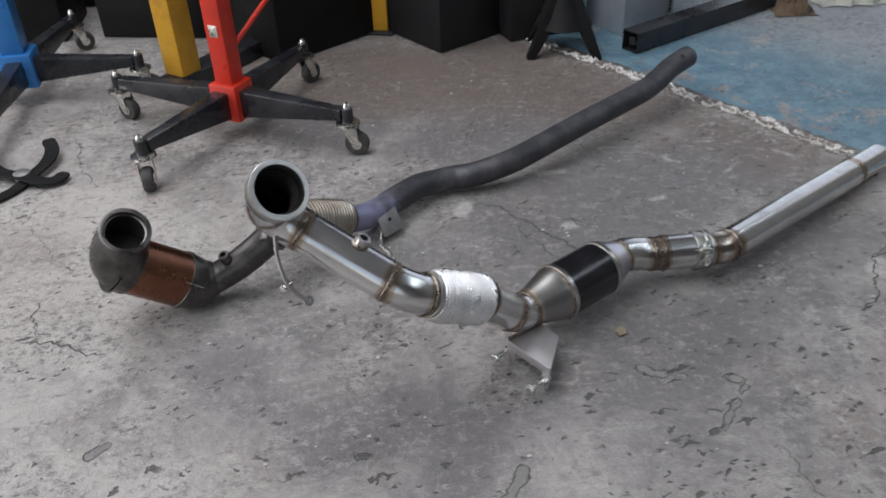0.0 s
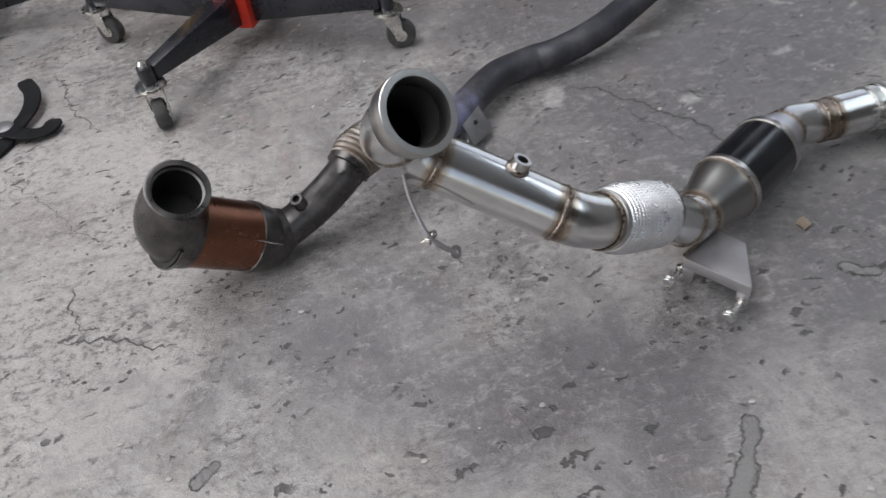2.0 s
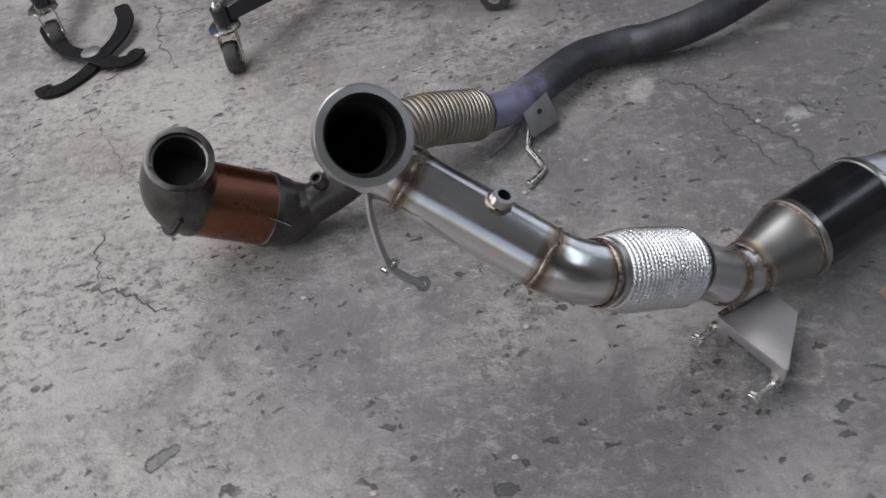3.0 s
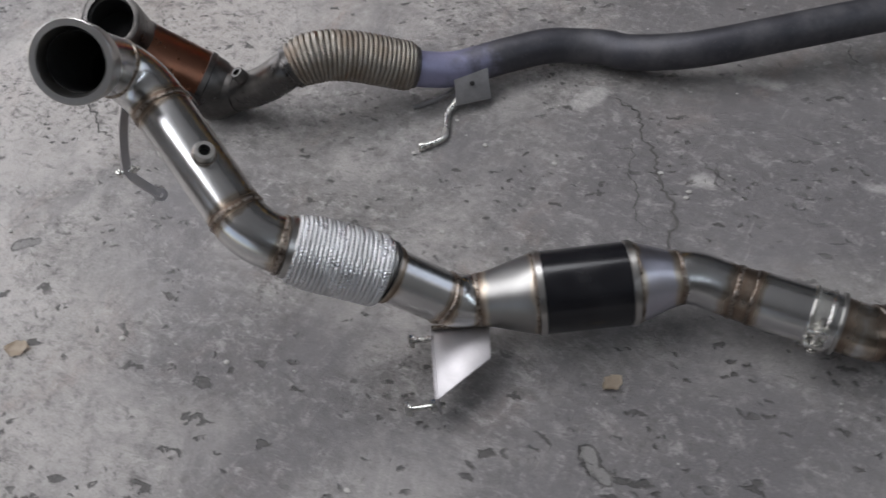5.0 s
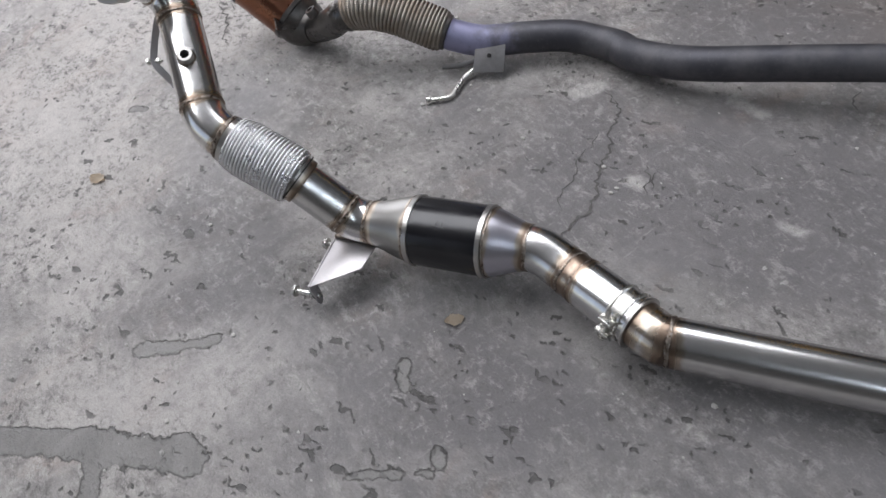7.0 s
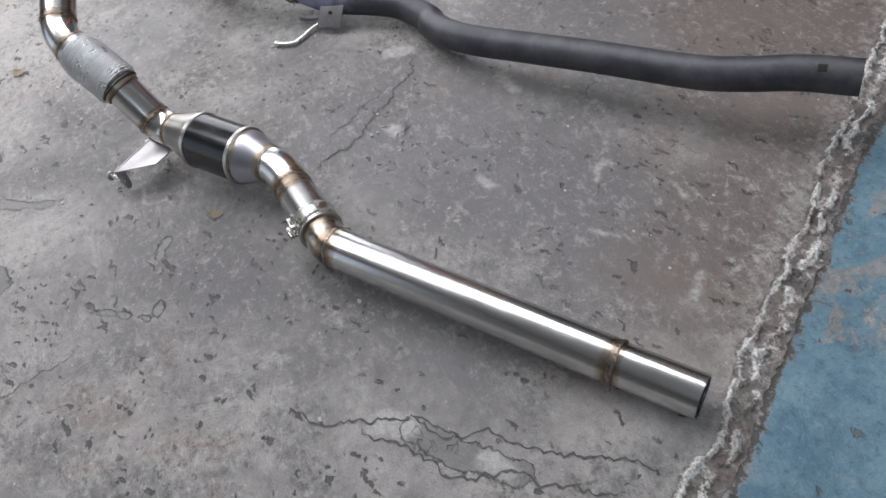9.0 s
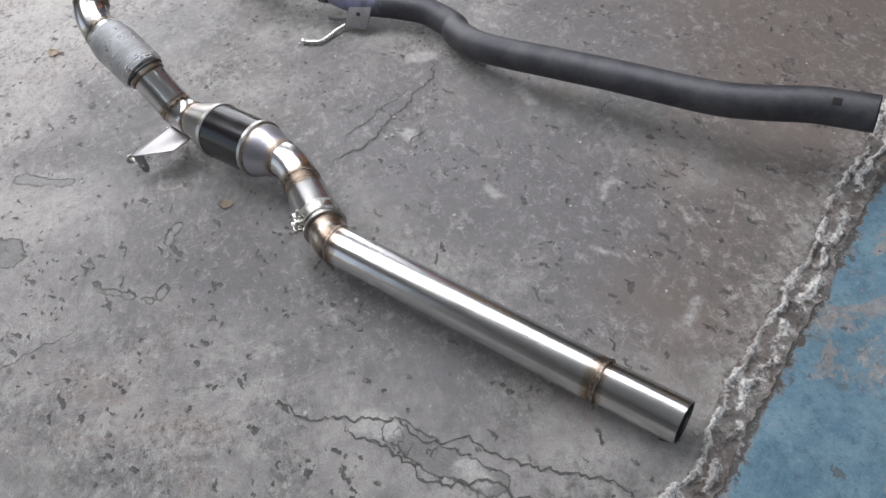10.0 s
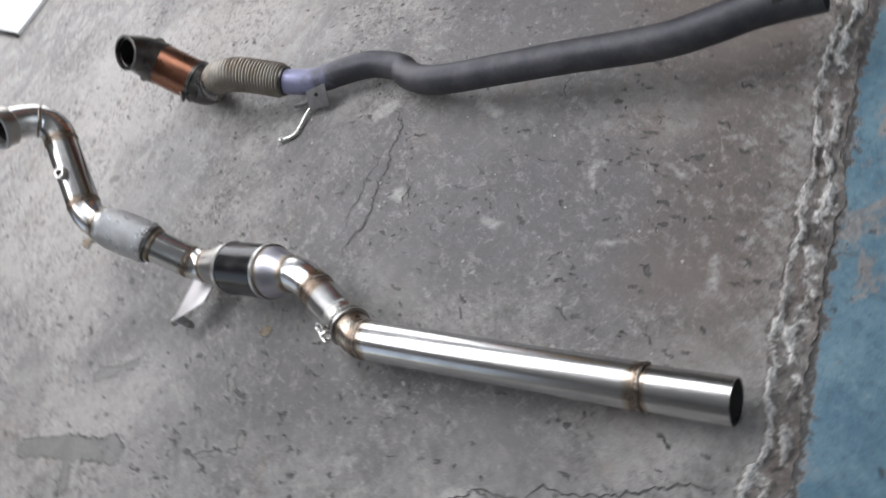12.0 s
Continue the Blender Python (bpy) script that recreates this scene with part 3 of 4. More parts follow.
wall("wall_east", "grimy painted workshop wall", [((6.0, -4.2, 0), (6.2, 4.8, 4))], WALL_PAINT)
wall("wall_north", "dark painted workshop wall with an open back doorway", [((-4.5, 4.6, 0), (1.7, 4.8, 4)), ((5.5, 4.6, 0), (6.0, 4.8, 4)), ((1.7, 4.6, 3.1), (5.5, 4.8, 4))], WALL_DARK)
wall("ceiling", "grey sheet roof with two long roof lights",
     [((-4.7, -4.2, 4.0), (-2.4, 4.8, 4.1)), ((-0.3, -4.2, 4.0), (3.9, 4.8, 4.1)), ((4.6, -4.2, 4.0), (6.2, 4.8, 4.1)), ((3.9, -4.2, 4.0), (4.6, -1.0, 4.1)), ((3.9, 4.2, 4.0), (4.6, 4.8, 4.1)), ((-2.4, -4.2, 4.0), (-0.3, -1.55, 4.1)), ((-2.4, 3.95, 4.0), (-0.3, 4.8, 4.1))], CEILING_MAT)
bpy.data.objects["ceiling"]["category"] = "ceiling"


# ---- the new stainless downpipe ----
R3 = 0.0381
FL, FN = Vector((-0.213, 1.138, 0.493)), unit((0.50, -0.61, 0.61))
W1, W2, W3 = Vector((-0.200, 1.208, 0.368)), Vector((-0.054, 1.160, 0.284)), Vector((0.008, 1.168, 0.247))
F2, W4, W5 = Vector((0.111, 1.234, 0.178)), Vector((0.172, 1.273, 0.112)), Vector((0.209, 1.305, 0.092))
W6, W7A, W7B = Vector((0.436, 1.478, 0.090)), Vector((0.510, 1.502, 0.076)), Vector((0.533, 1.506, 0.074))
CL, W8 = Vector((0.645, 1.524, 0.068)), Vector((0.696, 1.537, 0.065))
W9, TAIL = Vector((1.139, 1.876, 0.045)), Vector((1.246, 1.960, 0.0405))


def braid(path, r, rows, columns, parent, material, label, bulge=0.006, depth=0.0016, lead=0.2, tail=0.08):
    """A sleeve of knitted wire: rings of slanting stitches, each ring leaning against the next."""
    n, segs = rows * 8, columns * 5

    def r_at(s):
        return r + bulge * min(1.0, s / lead) ** 0.6 * min(1.0, (1 - s) / tail) ** 0.6

    def knit(s, a):
        row = s * rows
        f = row % 1.0
        lean = 1 if int(row) % 2 else -1
        ring = math.sin(math.pi * f) ** 0.7
        stitch = abs(math.cos(a * columns * 0.5 + lean * math.pi * 0.8 * (f - 0.5))) ** 0.8
        return depth * ring * (0.62 + 0.38 * stitch) - depth * 0.5

    run = [0.0]
    for a, b in zip(path, path[1:]):
        run.append(run[-1] + (b - a).length)
    even = []
    for i in range(n + 1):
        want = run[-1] * i / n
        k = max(q for q in range(len(run)) if run[q] <= want + 1e-9)
        k = min(k, len(path) - 2)
        even.append(path[k].lerp(path[k + 1], (want - run[k]) / (run[k + 1] - run[k])))
    bm = sweep(even, r_at, segs, shape=knit)
    return part("braid", bm, material, parent, label)


def build_downpipe():
    pipe = thing("exhaust_downpipe", "new brushed stainless steel exhaust downpipe lying on the concrete floor", "exhaust pipe", "exhaust downpipes")
    # turbo flange: a flat ring with a stepped lip, then the tight elbow
    bm = bmesh.new()
    u = FN.orthogonal().normalized()
    w = FN.cross(u)
    prof = [(0.0375, -0.032), (0.0375, -0.011), (0.0415, 0.0), (0.0494, 0.0), (0.0505, -0.0011), (0.0505, -0.0095), (0.0495, -0.0104), (0.0474, -0.0104), (0.0474, -0.032), (0.0440, -0.0365)]
    rings = []
    for k in range(64):
        a = 2 * math.pi * k / 64
        out = u * math.cos(a) + w * math.sin(a)
        rings.append([bm.verts.new(FL + out * r + FN * h) for r, h in prof])
    for a, b in zip(rings, rings[1:] + rings[:1]):
        for k in range(len(prof)):
            bm.faces.new((a[k], a[(k + 1) % len(prof)], b[(k + 1) % len(prof)], b[k]))
    bmesh.ops.recalc_face_normals(bm, faces=bm.faces)
    part("flange", bm, STEEL_SATIN, pipe, "machined stainless flange ring")
    d12 = (W2 - W1).normalized()
    start = FL - FN * 0.030
    bend = arc_between(start, -FN, W1 - d12 * 0.006, d12, 26, 1.3)
    part("elbow", sweep(bend + [W1], R3 + 0.001, 44, 0.002, "b"), STEEL, pipe)
    # shade inside the clean steel tube, put in as a black lining
    part("bore_lining", sweep([FL - FN * 0.018] + bend[:12], 0.0368, 36, 0.0006), BORE, pipe, "inside of the tube, coloured black for its shade")
    mid = bend[12]
    bead(mid, bend[13] - bend[11], R3 + 0.001, pipe)
    bead(W1, d12, R3 + 0.0005, pipe)
    part("tube", sweep(line(W1, W2, 24), R3, 44, 0.002, "ab"), STEEL, pipe)
    # sensor boss on the upper side
    c = W1.lerp(W2, 0.56)
    up = (Vector((-0.099, 1.18, 0.356)) - c)
    up = (up - d12 * up.dot(d12)).normalized()
    boss = part("sensor_boss", sweep([c + up * 0.034, c + up * 0.051, c + up * 0.053], [0.0135, 0.0135, 0.0125], 28, 0.0048), STEEL_SATIN, pipe, "threaded steel sensor boss")
    # the hole's shade is a black plug
    part("bore_lining", sweep([c + up * 0.0385, c + up * 0.0395], 0.010, 20), BORE, boss, "threaded hole, coloured black for its shade")
    bead(c + up * 0.039, up, 0.0145, boss, size=0.0028, rows=20)
    bead(W2, d12, R3, pipe)
    d3 = (F2 - W3).normalized()
    part("elbow", sweep(arc_between(W2, d12, W3, d3, 16), R3, 44, 0.002, "ab"), STEEL, pipe)
    # woven flexible section between two collars
    bead(W3 - d3 * 0.004, d3, R3 + 0.001, pipe, size=0.004)
    part("collar", sweep([W3, W3 + d3 * 0.002, W3 + d3 * 0.012, W3 + d3 * 0.014], [R3, R3 + 0.0042, R3 + 0.0042, R3], 44, 0.003), STEEL_SATIN, pipe)
    flex0, flex1 = W3 + d3 * 0.010, F2 - d3 * 0.002
    d4 = (W4 - F2).normalized()
    braid(arc_between(flex0, d3, flex1, (d3 * 0.75 + d4 * 0.25).normalized(), 20), R3 + 0.0045, 21, 62, pipe, BRAID, "bright woven steel wire sleeve", 0.0070, 0.0034, 0.22, 0.05)
    # a black ring stands for the shade behind the sleeve's end
    part("sleeve_gap", sweep([flex1 - d4 * 0.001, flex1 + d4 * 0.0015], R3 + 0.0075, 44, 0.003), BORE, pipe, "black ring for the shaded gap at the end of the sleeve")
    part("collar", sweep([F2 - d4 * 0.008, F2 - d4 * 0.006, F2 + d4 * 0.010, F2 + d4 * 0.012], [R3 + 0.002, R3 + 0.004, R3 + 0.0035, R3], 44, 0.003, "b"), STEEL_SATIN, pipe)
    part("tube", sweep(line(F2, W4, 14), R3, 44, 0.002, "ab"), STEEL, pipe)
    bead(W4, d4, R3, pipe)
    ax = (W6 - W5).normalized()
    part("elbow", sweep(arc_between(W4, d4, W5, ax, 12), R3, 44, 0.002, "ab"), STEEL, pipe)
    bead(W5, ax, R3, pipe)
    # catalyst: two cones and a black coated can
    total = (W6 - W5).length
    c1, c2 = W5 + ax * total * 0.305, W5 + ax * total * 0.755
    rc = 0.0590

    def cone(s):
        q = s * s * (3 - 2 * s) * 0.55 + s * 0.45
        return R3 + (rc - R3) * q

    part("cone", sweep(line(W5, c1, 18), cone, 52, 0.002, "ab"), STEEL_DULL, pipe, "dull grey steel cone")
    part("cone", sweep(line(W6, c2, 18), cone, 52, 0.002, "ab"), STEEL_CONE, pipe, "blue-tinted steel cone")
    can = part("catalyst_can", sweep(line(c1 + ax * 0.003, c2 - ax * 0.003, 4), rc + 0.0005, 60), CAT_BLACK, pipe, "glossy black coated can")
    for q in (c1, c2):
        part("rim", sweep([q - ax * 0.0055, q - ax * 0.004, q + ax * 0.004, q + ax * 0.0055], [rc - 0.001, rc + 0.0026, rc + 0.0026, rc - 0.001], 60, 0.002), STEEL_SATIN, can, "bright steel rim")
        bead(q + (W5 - q).normalized() * 0.007 if q is c1 else q + ax * 0.007, ax, rc - 0.001, can, size=0.0022, rows=60)
    bead(W6, ax, R3, pipe)
    d7 = (CL - W7B).normalized()
    part("elbow", sweep(arc_between(W6, ax, W7A, d7, 16), R3, 44, 0.002, "b", fade=0.030), STEEL, pipe)
    bead(W7A, d7, R3, pipe)
    part("tube", sweep(line(W7A, W7B, 5), R3, 44, 0.002, "ab", fade=0.030), STEEL, pipe)
    bead(W7B, d7, R3, pipe)
    part("sleeve", sweep(line(W7B, CL, 22), R3 + 0.0018, 44, 0.002, "a"), STEEL, pipe)
    # band clamp
    k0, k1 = CL - d7 * 0.040, CL - d7 * 0.012
    clamp = part("band_clamp", sweep([k0, k0 + d7 * 0.001, k0 + d7 * 0.004, k0 + d7 * 0.006, k1 - d7 * 0.006, k1 - d7 * 0.004, k1 - d7 * 0.001, k1],
                                     [R3 + 0.002, R3 + 0.0052, R3 + 0.0052, R3 + 0.0034, R3 + 0.0034, R3 + 0.0052, R3 + 0.0052, R3 + 0.002], 48, 0.001), ZINC, pipe, "bright zinc band clamp")
    side = unit((0.18, -0.80, 0.30))
    side = (side - d7 * side.dot(d7)).normalized()
    tang = d7.cross(side).normalized()
    for q in (-1, 1):
        m = Matrix.Translation((k0 + k1) / 2 + side * (R3 + 0.004) + tang * 0.011 * q) @ Matrix((d7, tang, side)).transposed().to_4x4()
        part("lug", box_bm((0.026, 0.006, 0.014), m, 0.001), ZINC, clamp)
    bolt((k0 + k1) / 2 + side * (R3 + 0.011) + tang * 0.020, -tang, 0.052, 0.0032, clamp, "clamp_bolt")
    part("rim", sweep([CL - d7 * 0.004, CL - d7 * 0.003, CL + d7 * 0.001, CL + d7 * 0.002], [R3 + 0.001, R3 + 0.0058, R3 + 0.0058, R3 + 0.001], 52, 0.003), STEEL_SATIN, pipe, "raised bright pipe lip")
    d8 = (W9 - W8).normalized()
    part("elbow", sweep(arc_between(CL, d7, W8, d8, 12), R3, 44, 0.002, "ab", fade=0.036), STEEL, pipe)
    bead(W8, d8, R3, pipe)
    part("tube", sweep(line(W8, W9, 60), R3, 48, 0.002, "ab", fade=0.026), STEEL, pipe, "long straight brushed stainless tube")
    bead(W9, d8, R3 - 0.0005, pipe, size=0.004)
    d9 = (TAIL - W9).normalized()
    part("tail_tube", sweep(dense([W9, TAIL], 0.006), R3 - 0.0022, 48, 0.002, "a"), STEEL, pipe, "narrower open tail end")
    # black lining for the shade inside the tail
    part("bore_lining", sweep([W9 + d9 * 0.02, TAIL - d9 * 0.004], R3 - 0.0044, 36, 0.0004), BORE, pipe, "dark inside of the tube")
    # folded mounting bracket below the cone
    A, B, C, D = Vector((0.166, 1.243, 0.066)), Vector((0.236, 1.288, 0.068)), Vector((0.266, 1.243, 0.070)), Vector((0.238, 1.153, 0.068))
    brk = part("mounting_bracket", slab([A, D, C, B], 0.003), PLATE, pipe, "pale folded steel mounting bracket")
    down = Vector((0, 0, -1))
    along = (D - A).normalized()
    lip = [A + Vector((0, 0, 0.001)), D + Vector((0, 0, 0.001)), D + down * 0.020, A + down * 0.020]
    part("lip", slab(lip, 0.003), PLATE, brk)
    for q, deep in ((D - along * 0.011, 0.060), (A + along * 0.011, 0.052)):
        q = q + down * 0.019
        ear = [q - along * 0.010, q + along * 0.010, q + along * 0.009 + down * (deep - 0.030), q + along * 0.004 + down * (deep - 0.020), q - along * 0.004 + down * (deep - 0.020), q - along * 0.009 + down * (deep - 0.030)]
        part("ear", slab(ear, 0.003), PLATE, brk)
    seam = (B - A).normalized()
    part("weld_bead", sweep(dense([A + Vector((0, 0, 0.003)), B + Vector((0, 0, 0.003))], 0.003), lambda s: 0.0034 + 0.0008 * math.sin(s * 90), 10), WELD, brk)
    out = unit((D - A).cross(down))
    if out.y > 0:
        out = -out
    for q in (Vector((0.199, 1.133, 0.035)), Vector((0.139, 1.226, 0.035))):
        bolt(q, -out, 0.050, 0.0048, brk)
    # bent flat strap under the elbow
    strap = spline([(-0.245, 1.195, 0.385), (-0.243, 1.168, 0.352), (-0.232, 1.142, 0.318), (-0.222, 1.134, 0.300), (-0.210, 1.139, 0.280), (-0.197, 1.146, 0.262)], 6)
    bm = bmesh.new()
    last = None
    across = unit((0.12, 0.85, -0.45))
    for i, p in enumerate(strap):
        d = (strap[min(i + 1, len(strap) - 1)] - strap[max(i - 1, 0)]).normalized()
        s = (across - d * across.dot(d)).normalized()
        n_ = d.cross(s)
        now = [bm.verts.new(p + s * 0.0065 * a + n_ * 0.0014 * b) for a, b in ((1, 1), (-1, 1), (-1, -1), (1, -1))]
        if last:
            for k in range(4):
                bm.faces.new((last[k], last[(k + 1) % 4], now[(k + 1) % 4], now[k]))
        else:
            bm.faces.new(now[::-1])
        last = now
    bm.faces.new(last)
    bmesh.ops.recalc_face_normals(bm, faces=bm.faces)
    st = part("strap", bm, PLATE, pipe, "bent flat steel strap with a bolt")
    bolt((-0.232, 1.126, 0.306), (0.5, 0.8, -0.1), 0.026, 0.003, st)
    end = strap[-1]
    part("eyelet", sweep([end - Vector((0.001, -0.001, 0.001)), end + Vector((0.0012, -0.0014, 0.001))], 0.0095, 20, 0.006), PLATE, st)


build_downpipe()


# ---- the old factory downpipe ----
def build_old_pipe():
    pipe = thing("exhaust_downpipe", "old weathered exhaust downpipe with a browned catalyst, lying on the floor", "exhaust pipe", "exhaust downpipes")
    IN, NN = Vector((-0.590, 1.398, 0.264)), unit((0.42, -0.46, 0.78))
    c0, c1 = Vector((-0.645, 1.420, 0.178)), Vector((-0.532, 1.482, 0.074))
    ax = (c1 - c0).normalized()
    rc = 0.062
    # inlet mouth, bent down into the catalyst head
    part("inlet_rim", sweep([IN - NN * 0.012, IN - NN * 0.010, IN - NN * 0.001, IN], [0.045, 0.0505, 0.0505, 0.048], 56, 0.007), OLD_DARK, pipe, "rolled dark steel inlet rim")
    neck = arc_between(IN - NN * 0.008, -NN, c0 + ax * 0.040, ax, 18)
    part("inlet_head", sweep(neck, lambda s: 0.0475 + (rc - 0.0475 + 0.001) * min(1, s * 1.25) ** 0.9, 52, 0.003), OLD_DARK, pipe, "dented dark steel catalyst head")
    part("bore_lining", sweep([IN - NN * 0.004] + neck[:15], 0.0425, 36, 0.0006), BORE, pipe, "dark sooty inside of the inlet")
    part("catalyst_core", sweep([neck[8], neck[9]], 0.0424, 36), BORE, pipe, "sooty face of the catalyst core")
    # lipped seam with a gap beside it, its shade drawn as a black band
    q0 = c0 + ax * 0.006
    top = (IN - q0) - ax * (IN - q0).dot(ax)
    top.normalize()
    side0 = ax.cross(top)

    def band(name, label, profile, material, reach):
        """A ring round the can that leaves out the inlet on top."""
        bm_ = bmesh.new()
        rows_ = []
        for i in range(65):
            a_ = math.pi + reach * (i / 32 - 1)
            out_ = top * math.cos(a_) + side0 * math.sin(a_)
            rows_.append([bm_.verts.new(q0 + out_ * r_ + ax * h_) for r_, h_ in profile])
        for x_, y_ in zip(rows_, rows_[1:]):
            for j in range(len(profile)):
                bm_.faces.new((x_[j], x_[(j + 1) % len(profile)], y_[(j + 1) % len(profile)], y_[j]))
        for end in (rows_[0][::-1], rows_[-1]):
            bm_.faces.new(end)
        bmesh.ops.recalc_face_normals(bm_, faces=bm_.faces)
        part(name, bm_, material, pipe, label)

    band("head_seam", "lipped seam of the catalyst head", [(0.056, 0.003), (0.0680, 0.003), (0.0690, 0.002), (0.0690, 0.0), (0.056, -0.001)], OLD_DARK, 1.95)
    band("seam_gap", "black band for the shaded gap beside the lipped seam", [(0.056, -0.0008), (0.0660, -0.0008), (0.0660, -0.004), (0.056, -0.004)], BORE, 1.95)
    b0, b1 = c0 + ax * 0.030, c1 - ax * 0.006
    can = part("catalyst_can", sweep(dense([b0, b1], 0.02), rc, 56), COPPER, pipe, "copper-brown heat-tinted catalyst can")
    for q in (b0 + ax * 0.002, b1):
        part("rim", sweep([q - ax * 0.007, q - ax * 0.005, q + ax * 0.005, q + ax * 0.007], [rc - 0.001, rc + 0.0022, rc + 0.0022, rc - 0.001], 56, 0.002), OLD_DARK, can)
    # heat-shield tab
    part("tab", slab([Vector((-0.524, 1.434, 0.112)), Vector((-0.469, 1.415, 0.100)), Vector((-0.470, 1.424, 0.094)), Vector((-0.520, 1.450, 0.098))], 0.0025), OLD_DARK, pipe, "small bent grey steel tab")
    e0, e1 = Vector((-0.468, 1.506, 0.060)), Vector((-0.338, 1.552, 0.137))
    e1d = unit((0.55, 0.62, 0.30))
    cone = [c1 - ax * 0.006, c1 + ax * 0.008, c1 + ax * 0.024, e0]
    part("outlet_cone", sweep(spline(cone, 5), lambda s: rc * (1 - s) + 0.037 * s + 0.006 * math.sin(s * math.pi), 48, 0.002), OLD_DARK, pipe)
    mid = Vector((-0.405, 1.524, 0.090))
    bend = spline([e0 - ax * 0.012 - Vector((0.010, 0.004, 0)), e0, mid, e1 - e1d * 0.02, e1], 8)
    part("elbow", sweep(bend, 0.0345, 44, 0.002), OLD_DARK, pipe, "scuffed dark steel elbow")
    nb = unit((-0.22, -0.30, 0.93))
    c = Vector((-0.439, 1.497, 0.127)) - nb * 0.046
    boss = part("sensor_boss", sweep([c + nb * 0.028, c + nb * 0.044, c + nb * 0.046], [0.0135, 0.0125, 0.0115], 24, 0.0045), OLD_DARK, pipe)
    part("bore_lining", sweep([c + nb * 0.034, c + nb * 0.036], 0.009, 18), BORE, boss)
    F0, F1 = e1, Vector((-0.185, 1.697, 0.081))
    f1d = unit((0.68, 0.58, -0.36))
    part("collar", sweep([F0 - e1d * 0.010, F0 - e1d * 0.008, F0 + e1d * 0.010, F0 + e1d * 0.012], [0.036, 0.041, 0.041, 0.037], 44, 0.003), OLD_DARK, pipe)
    flex = arc_between(F0, e1d, F1, f1d, 30)
    braid(flex, 0.0390, 26, 56, pipe, BRAID_OLD, "rusty brown woven wire sleeve", 0.0060, 0.0032, 0.12, 0.06)
    part("collar", sweep([F1 - f1d * 0.006, F1 - f1d * 0.004, F1 + f1d * 0.006, F1 + f1d * 0.008], [0.037, 0.0395, 0.0385, 0.035], 44, 0.003), OLD_DARK, pipe)
    P = [F1, Vector((-0.168, 1.713, 0.070)), Vector((-0.127, 1.756, 0.0545)), Vector((-0.065, 1.830, 0.0535)), Vector((-0.010, 1.892, 0.050)), Vector((0.040, 1.927, 0.042)), Vector((0.088, 1.945, 0.0415)),
         Vector((0.140, 1.944, 0.049)), Vector((0.250, 1.981, 0.067)), Vector((0.396, 2.088, 0.084)), Vector((0.513, 2.183, 0.093)), Vector((0.668, 2.301, 0.106)),
         Vector((0.736, 2.370, 0.115)), Vector((0.792, 2.437, 0.125)), Vector((0.866, 2.511, 0.130))]
    whole = spline(P, 8)
    part("tube", sweep(whole, lambda s: 0.0335 - 0.0008 * s + 0.0012 * max(0.0, s - 0.75) / 0.25, 48, 0.002, "a", fade=0.22), OLD_PIPE, pipe, "long bent weathered grey tube, blued at one end")
    endd = (whole[-1] - whole[-3]).normalized()
    part("bore_lining", sweep(whole[-6:-1], 0.0312, 36, 0.0004), BORE, pipe, "dark inside of the tube")
    sn = unit((0.45, -0.30, 0.84))
    sn = (sn - endd * sn.dot(endd)).normalized()
    st = endd.cross(sn)
    c = whole[-6] + sn * 0.0338
    part("slot", slab([c + endd * 0.009 + st * 0.007, c + endd * 0.009 - st * 0.007, c - endd * 0.007 - st * 0.007, c - endd * 0.007 + st * 0.007], 0.003, 0.0004), BORE, pipe, "dark cut slot near the tube end")
    # hanger plate with two bent rods
    tl, tr, br, bl = Vector((-0.120, 1.733, 0.075)), Vector((-0.075, 1.780, 0.073)), Vector((-0.048, 1.745, 0.020)), Vector((-0.095, 1.697, 0.021))
    plate = part("hanger_plate", slab([tl, bl, br, tr], 0.003), PLATE_OLD, pipe, "dull grey square hanger plate with a hole")
    h = (tl + tr + br + bl) / 4
    nrm = (bl - tl).cross(br - tl).normalized()
    if nrm.z < 0:
        nrm = -nrm
    part("hole", sweep([h - nrm * 0.0036, h + nrm * 0.0036], 0.0046, 16), BORE, plate)
    rod = spline([(-0.104, 1.735, 0.026), (-0.106, 1.705, 0.016), (-0.106, 1.682, 0.011), (-0.088, 1.650, 0.009), (-0.077, 1.627, 0.009), (-0.085, 1.607, 0.009), (-0.101, 1.586, 0.009)], 7)
    r1 = part("hook_rod", sweep(rod, 0.0055, 14), ZINC, pipe, "bent bright steel hanger rod")
    tip = rod[-1]
    td = (rod[-1] - rod[-3]).normalized()
    part("tip", sweep([tip - td * 0.006, tip - td * 0.004, tip + td * 0.004, tip + td * 0.006], [0.006, 0.0085, 0.0085, 0.005], 14), ZINC, r1)
    rod2 = spline([(-0.120, 1.738, 0.024), (-0.148, 1.702, 0.010), (-0.178, 1.668, 0.007)], 6)
    part("hook_rod", sweep(rod2, 0.0052, 14), PLATE_OLD, pipe, "bent steel hanger rod")


build_old_pipe()


